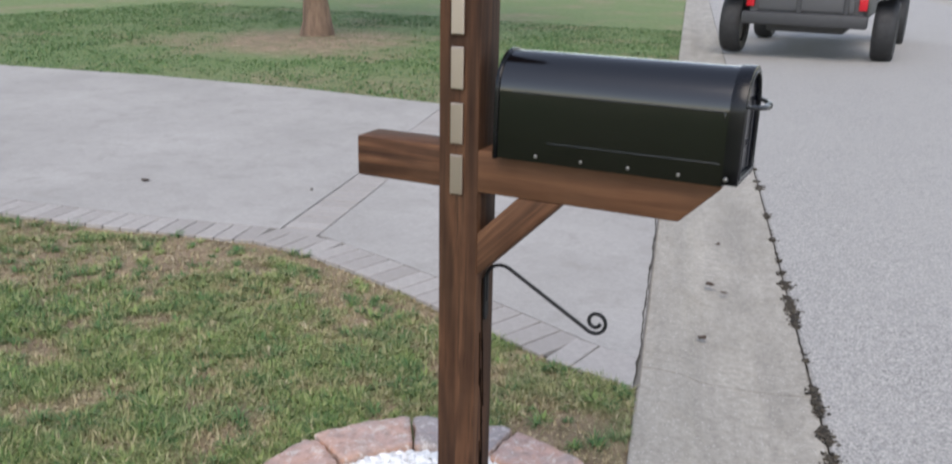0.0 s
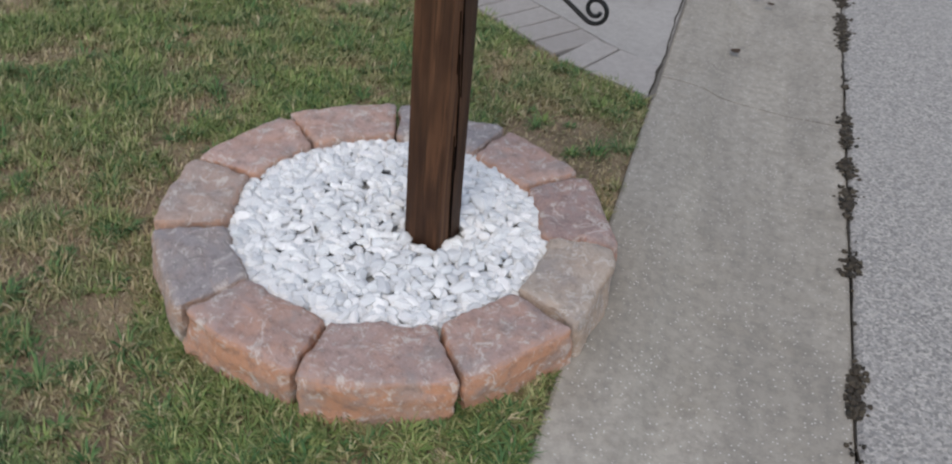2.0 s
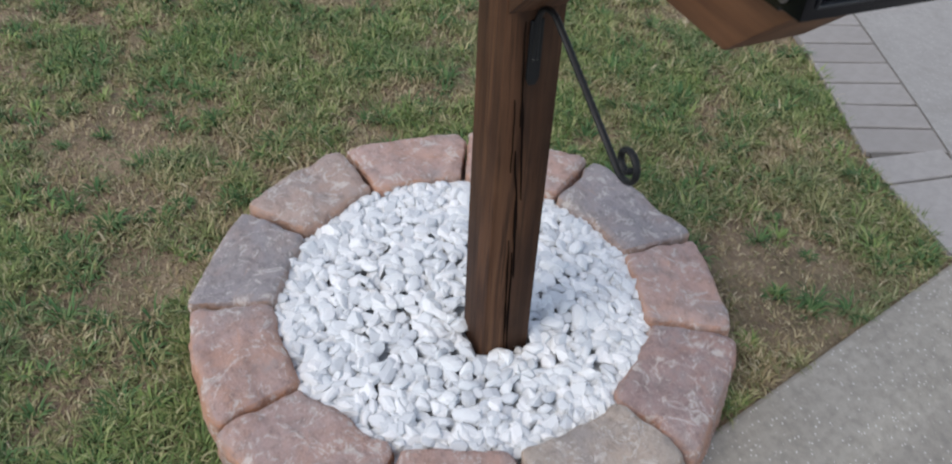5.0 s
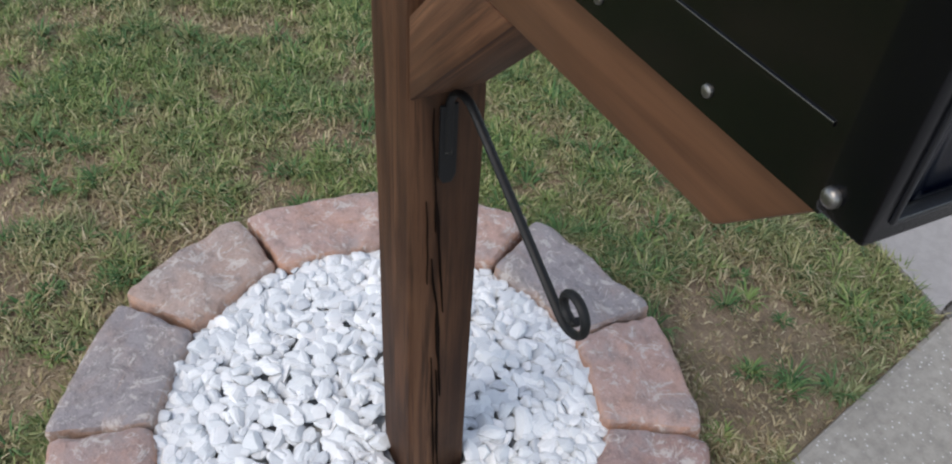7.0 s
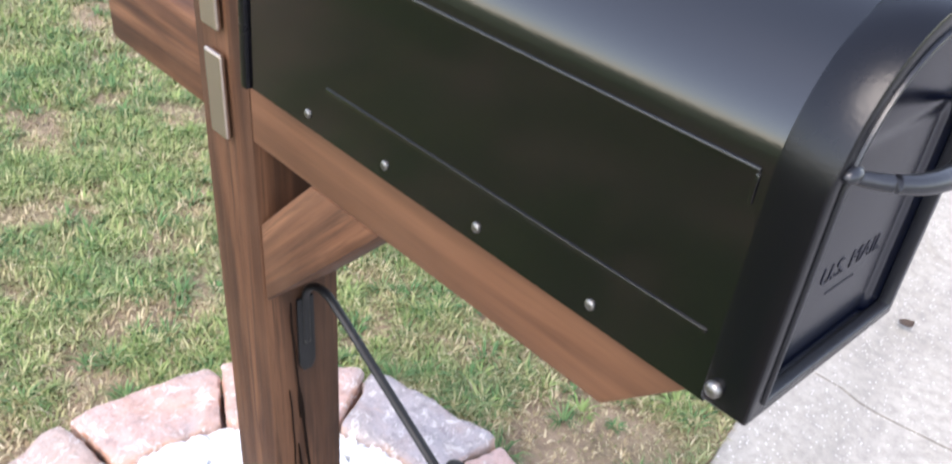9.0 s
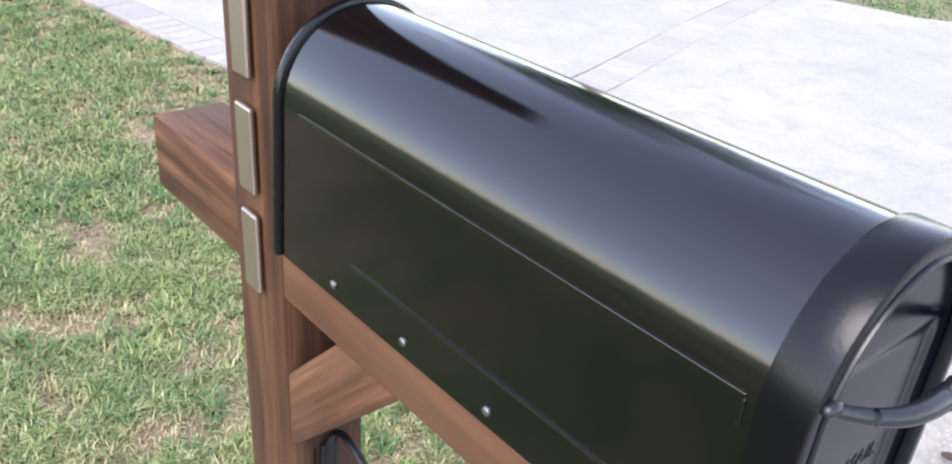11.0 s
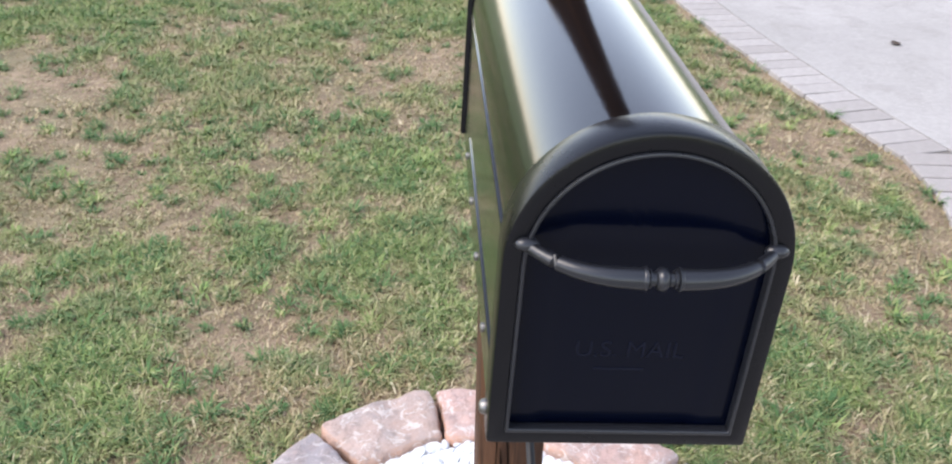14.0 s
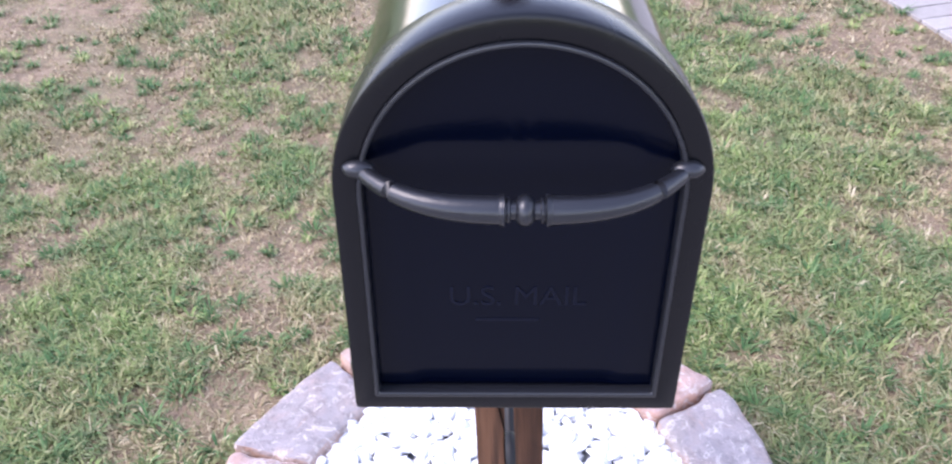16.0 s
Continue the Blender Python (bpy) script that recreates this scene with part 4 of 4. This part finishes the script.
def leaf_mesh(size):
    bm = bmesh.new()
    rows = []
    for i in range(6):
        f = i / 5
        w = size * 0.42 * math.sin(math.pi * min(f * 0.92 + 0.06, 1)) ** 0.8
        x = size * (f - 0.5)
        curl = size * 0.22 * (2 * f - 1) ** 2
        rows.append([bm.verts.new((x, -w, curl + w * 0.35)), bm.verts.new((x, 0, curl)), bm.verts.new((x, w, curl + w * 0.35))])
    for a, b in zip(rows, rows[1:]):
        for k in (0, 1):
            bm.faces.new((a[k], a[k + 1], b[k + 1], b[k]))
    me = mesh_of(bm, "leaf", M_LEAF)
    return me


LEAF = leaf_mesh(0.055)
LEAVES = [(-3.25, 2.19, TOP + 0.001, 0.4, 1.0), (0.212, 1.605, -0.012, 1.0, 0.75), (0.118, 2.17, -0.006, 2.2, 0.9), (0.19, 2.12, -0.012, 0.2, 0.6), (-0.30, 3.05, 0.004, 0.9, 1.2), (-2.28, 2.52, TOP + 0.003, 2.0, 0.5), (0.03, 2.75, -0.004, 1.4, 0.6)]
for x, y, z, a, s in LEAVES:
    ob = tagged(new("dead_leaf", LEAF), "curled dark brown dead leaf lying on concrete", "leaf", "dead leaves on the concrete")
    ob.matrix_world = pose(x, y, z, 0, 0, math.degrees(a)) @ Matrix.Scale(s, 4)


# ---- tree on the far lawn ----
def build_tree(x, y):
    tree = thing("tree", "broad-leaved tree with a brown trunk in bare soil", "tree", at=(x, y, 0))
    rng = random.Random(9)
    trunk_pts = [(0.02 * math.sin(k * 1.3), 0.02 * math.cos(k), -0.1 + k * 0.3) for k in range(12)]
    radii = [0.30, 0.225, 0.19, 0.175, 0.165, 0.16, 0.152, 0.145, 0.14, 0.13, 0.12, 0.10]
    part("trunk", tube(trunk_pts, radii, 14), M_BARK, tree, "", True)
    limbs = []
    for k in range(13):
        a = k * 2.4
        z0 = 2.2 + 0.14 * k
        reach = 3.2 - 0.13 * k + rng.uniform(-0.4, 0.5)
        rise = 1.6 + 0.32 * k
        pts = [(reach * f * math.cos(a), reach * f * math.sin(a), z0 + rise * f**0.8 + 0.12 * math.sin(f * 7 + k)) for f in (0, 0.25, 0.5, 0.75, 1.0)]
        limbs.append(pts)
        part("limb", tube(pts, [0.075, 0.058, 0.042, 0.028, 0.012], 8), M_BARK, tree, "", True)
    verts, faces = [], []
    for k in range(420):
        pts = rng.choice(limbs)
        heart = Vector(pts[rng.randrange(1, 5)]) + Vector((rng.gauss(0, 0.7), rng.gauss(0, 0.7), rng.gauss(0.3, 0.6)))
        for _ in range(34):
            c = heart + Vector((rng.gauss(0, 0.26), rng.gauss(0, 0.26), rng.gauss(0, 0.2)))
            m = Euler((rng.uniform(-0.9, 0.9), rng.uniform(-0.9, 0.9), rng.uniform(0, 6.3))).to_matrix()
            n = len(verts)
            for q in ((-0.09, 0, 0), (0, -0.05, 0.012), (0.1, 0, 0), (0, 0.05, 0.012)):
                verts.append(tuple(c + m @ Vector(q)))
            faces.append((n, n + 1, n + 2, n + 3))
    me = bpy.data.meshes.new("crown")
    me.from_pydata(verts, [], faces)
    me.materials.append(M_TUFT)
    crown = new("crown", me)
    crown.parent = tree
    tagged(crown, "", "", "", "stuff")


build_tree(-7.55, 9.85)


# ---- parked off-road vehicle with its tail to the camera ----
def wheel(parent, x, y):
    r, w = 0.40, 0.27
    bm = bmesh.new()
    prof = [(0.25, -w / 2 + 0.02), (0.36, -w / 2), (0.39, -w / 2 + 0.03), (0.40, -0.06), (0.40, 0.06), (0.39, w / 2 - 0.03), (0.36, w / 2), (0.25, w / 2 - 0.02)]
    n = 32
    rings = [[bm.verts.new((s, rr * (1 + (0.012 if k % 2 and rr > 0.38 else 0)) * math.cos(2 * math.pi * k / n), rr * math.sin(2 * math.pi * k / n))) for rr, s in prof] for k in range(n)]
    for k in range(n):
        a, b = rings[k], rings[(k + 1) % n]
        for i in range(len(prof)):
            j = (i + 1) % len(prof)
            bm.faces.new((a[i], a[j], b[j], b[i]))
    bmesh.ops.recalc_face_normals(bm, faces=bm.faces[:])
    bmesh.ops.translate(bm, verts=bm.verts, vec=(x, y, r))
    wh = part("wheel", bm, M_RUBBER, parent, "black off-road tyre", True)
    bm = bmesh.new()
    bmesh.ops.create_cone(bm, cap_ends=True, segments=24, radius1=0.255, radius2=0.255, depth=0.16)
    bmesh.ops.transform(bm, verts=bm.verts, matrix=Matrix.Translation((x, y, r)) @ pose(0, 0, 0, 0, 90, 0))
    part("rim", bm, M_STEEL, wh, "grey steel rim")


def build_vehicle():
    car = thing("off_road_vehicle", "dark open off-road vehicle with exposed wheels parked on the road", "vehicle")
    car.matrix_world = pose(-0.65, 11.52, -0.01, 0, 0, -1)
    for x in (-0.97, 0.97):
        for y in (0, 2.45):
            wheel(car, x, y)
            part("fender", box(x - 0.17, x + 0.17, y - 0.46, y + 0.46, 0.84, 0.90, 0.03), M_CARDARK, car, "", True)
    part("tub", box(-0.72, 0.72, -0.42, 1.7, 0.50, 1.15, 0.05), M_CARGREY, car, "", True)
    part("hood", box(-0.66, 0.66, 1.7, 3.0, 0.55, 1.08, 0.07), M_CARGREY, car, "", True)
    part("underbody", box(-0.5, 0.5, -0.3, 2.9, 0.34, 0.52, 0.04), M_CARDARK, car, "", True)
    bumper = part("bumper", box(-0.78, 0.78, -0.58, -0.44, 0.44, 0.60, 0.02), M_CARDARK, car, "dark steel bumper", True)
    gate = part("tailgate", box(-0.60, 0.60, -0.452, -0.40, 0.62, 1.08, 0.02), M_CARGREY, car, "grey tailgate", True)
    for x in (-0.08, 0.50):
        part("strap", box(x - 0.03, x + 0.03, -0.47, -0.44, 0.52, 1.1, 0.008), M_CARDARK, gate)
    for x in (-0.70, 0.70):
        part("tail_light", box(x - 0.05, x + 0.05, -0.475, -0.40, 0.66, 0.90, 0.01), M_RED_LENS, car, "red tail light lens", True)
    part("windscreen", box(-0.62, 0.62, 1.62, 1.66, 1.15, 1.62, 0.01), M_CARDARK, car)
    for x in (-0.62, 0.62):
        part("roll_bar", tube([(x, 0.3, 1.12), (x, 0.3, 1.6), (x, 0.45, 1.72), (x, 1.5, 1.72), (x, 1.62, 1.6)], 0.03, 8), M_CARDARK, car)


build_vehicle()


# ---- black pot at the edge of the front bed ----
def build_pot(x, y):
    bm = bmesh.new()
    prof = [(0.0, 0.0), (0.17, 0.0), (0.185, 0.02), (0.22, 0.34), (0.245, 0.345), (0.245, 0.385), (0.225, 0.385), (0.21, 0.34), (0.0, 0.33)]
    n = 36
    rings = [[bm.verts.new((r * math.cos(2 * math.pi * k / n), r * math.sin(2 * math.pi * k / n), z)) for r, z in prof] for k in range(n)]
    for k in range(n):
        a, b = rings[k], rings[(k + 1) % n]
        for i in range(len(prof) - 1):
            bm.faces.new((a[i], b[i], b[i + 1], a[i + 1]))
    bmesh.ops.remove_doubles(bm, verts=bm.verts, dist=1e-5)
    bmesh.ops.recalc_face_normals(bm, faces=bm.faces[:])
    ob = part("flower_pot", bm, M_RUBBER, None, "", True)
    ob.location = (x, y, 0)
    tagged(ob, "black round plastic pot standing on the lawn", "pot")


build_pot(-6.0, -0.2)
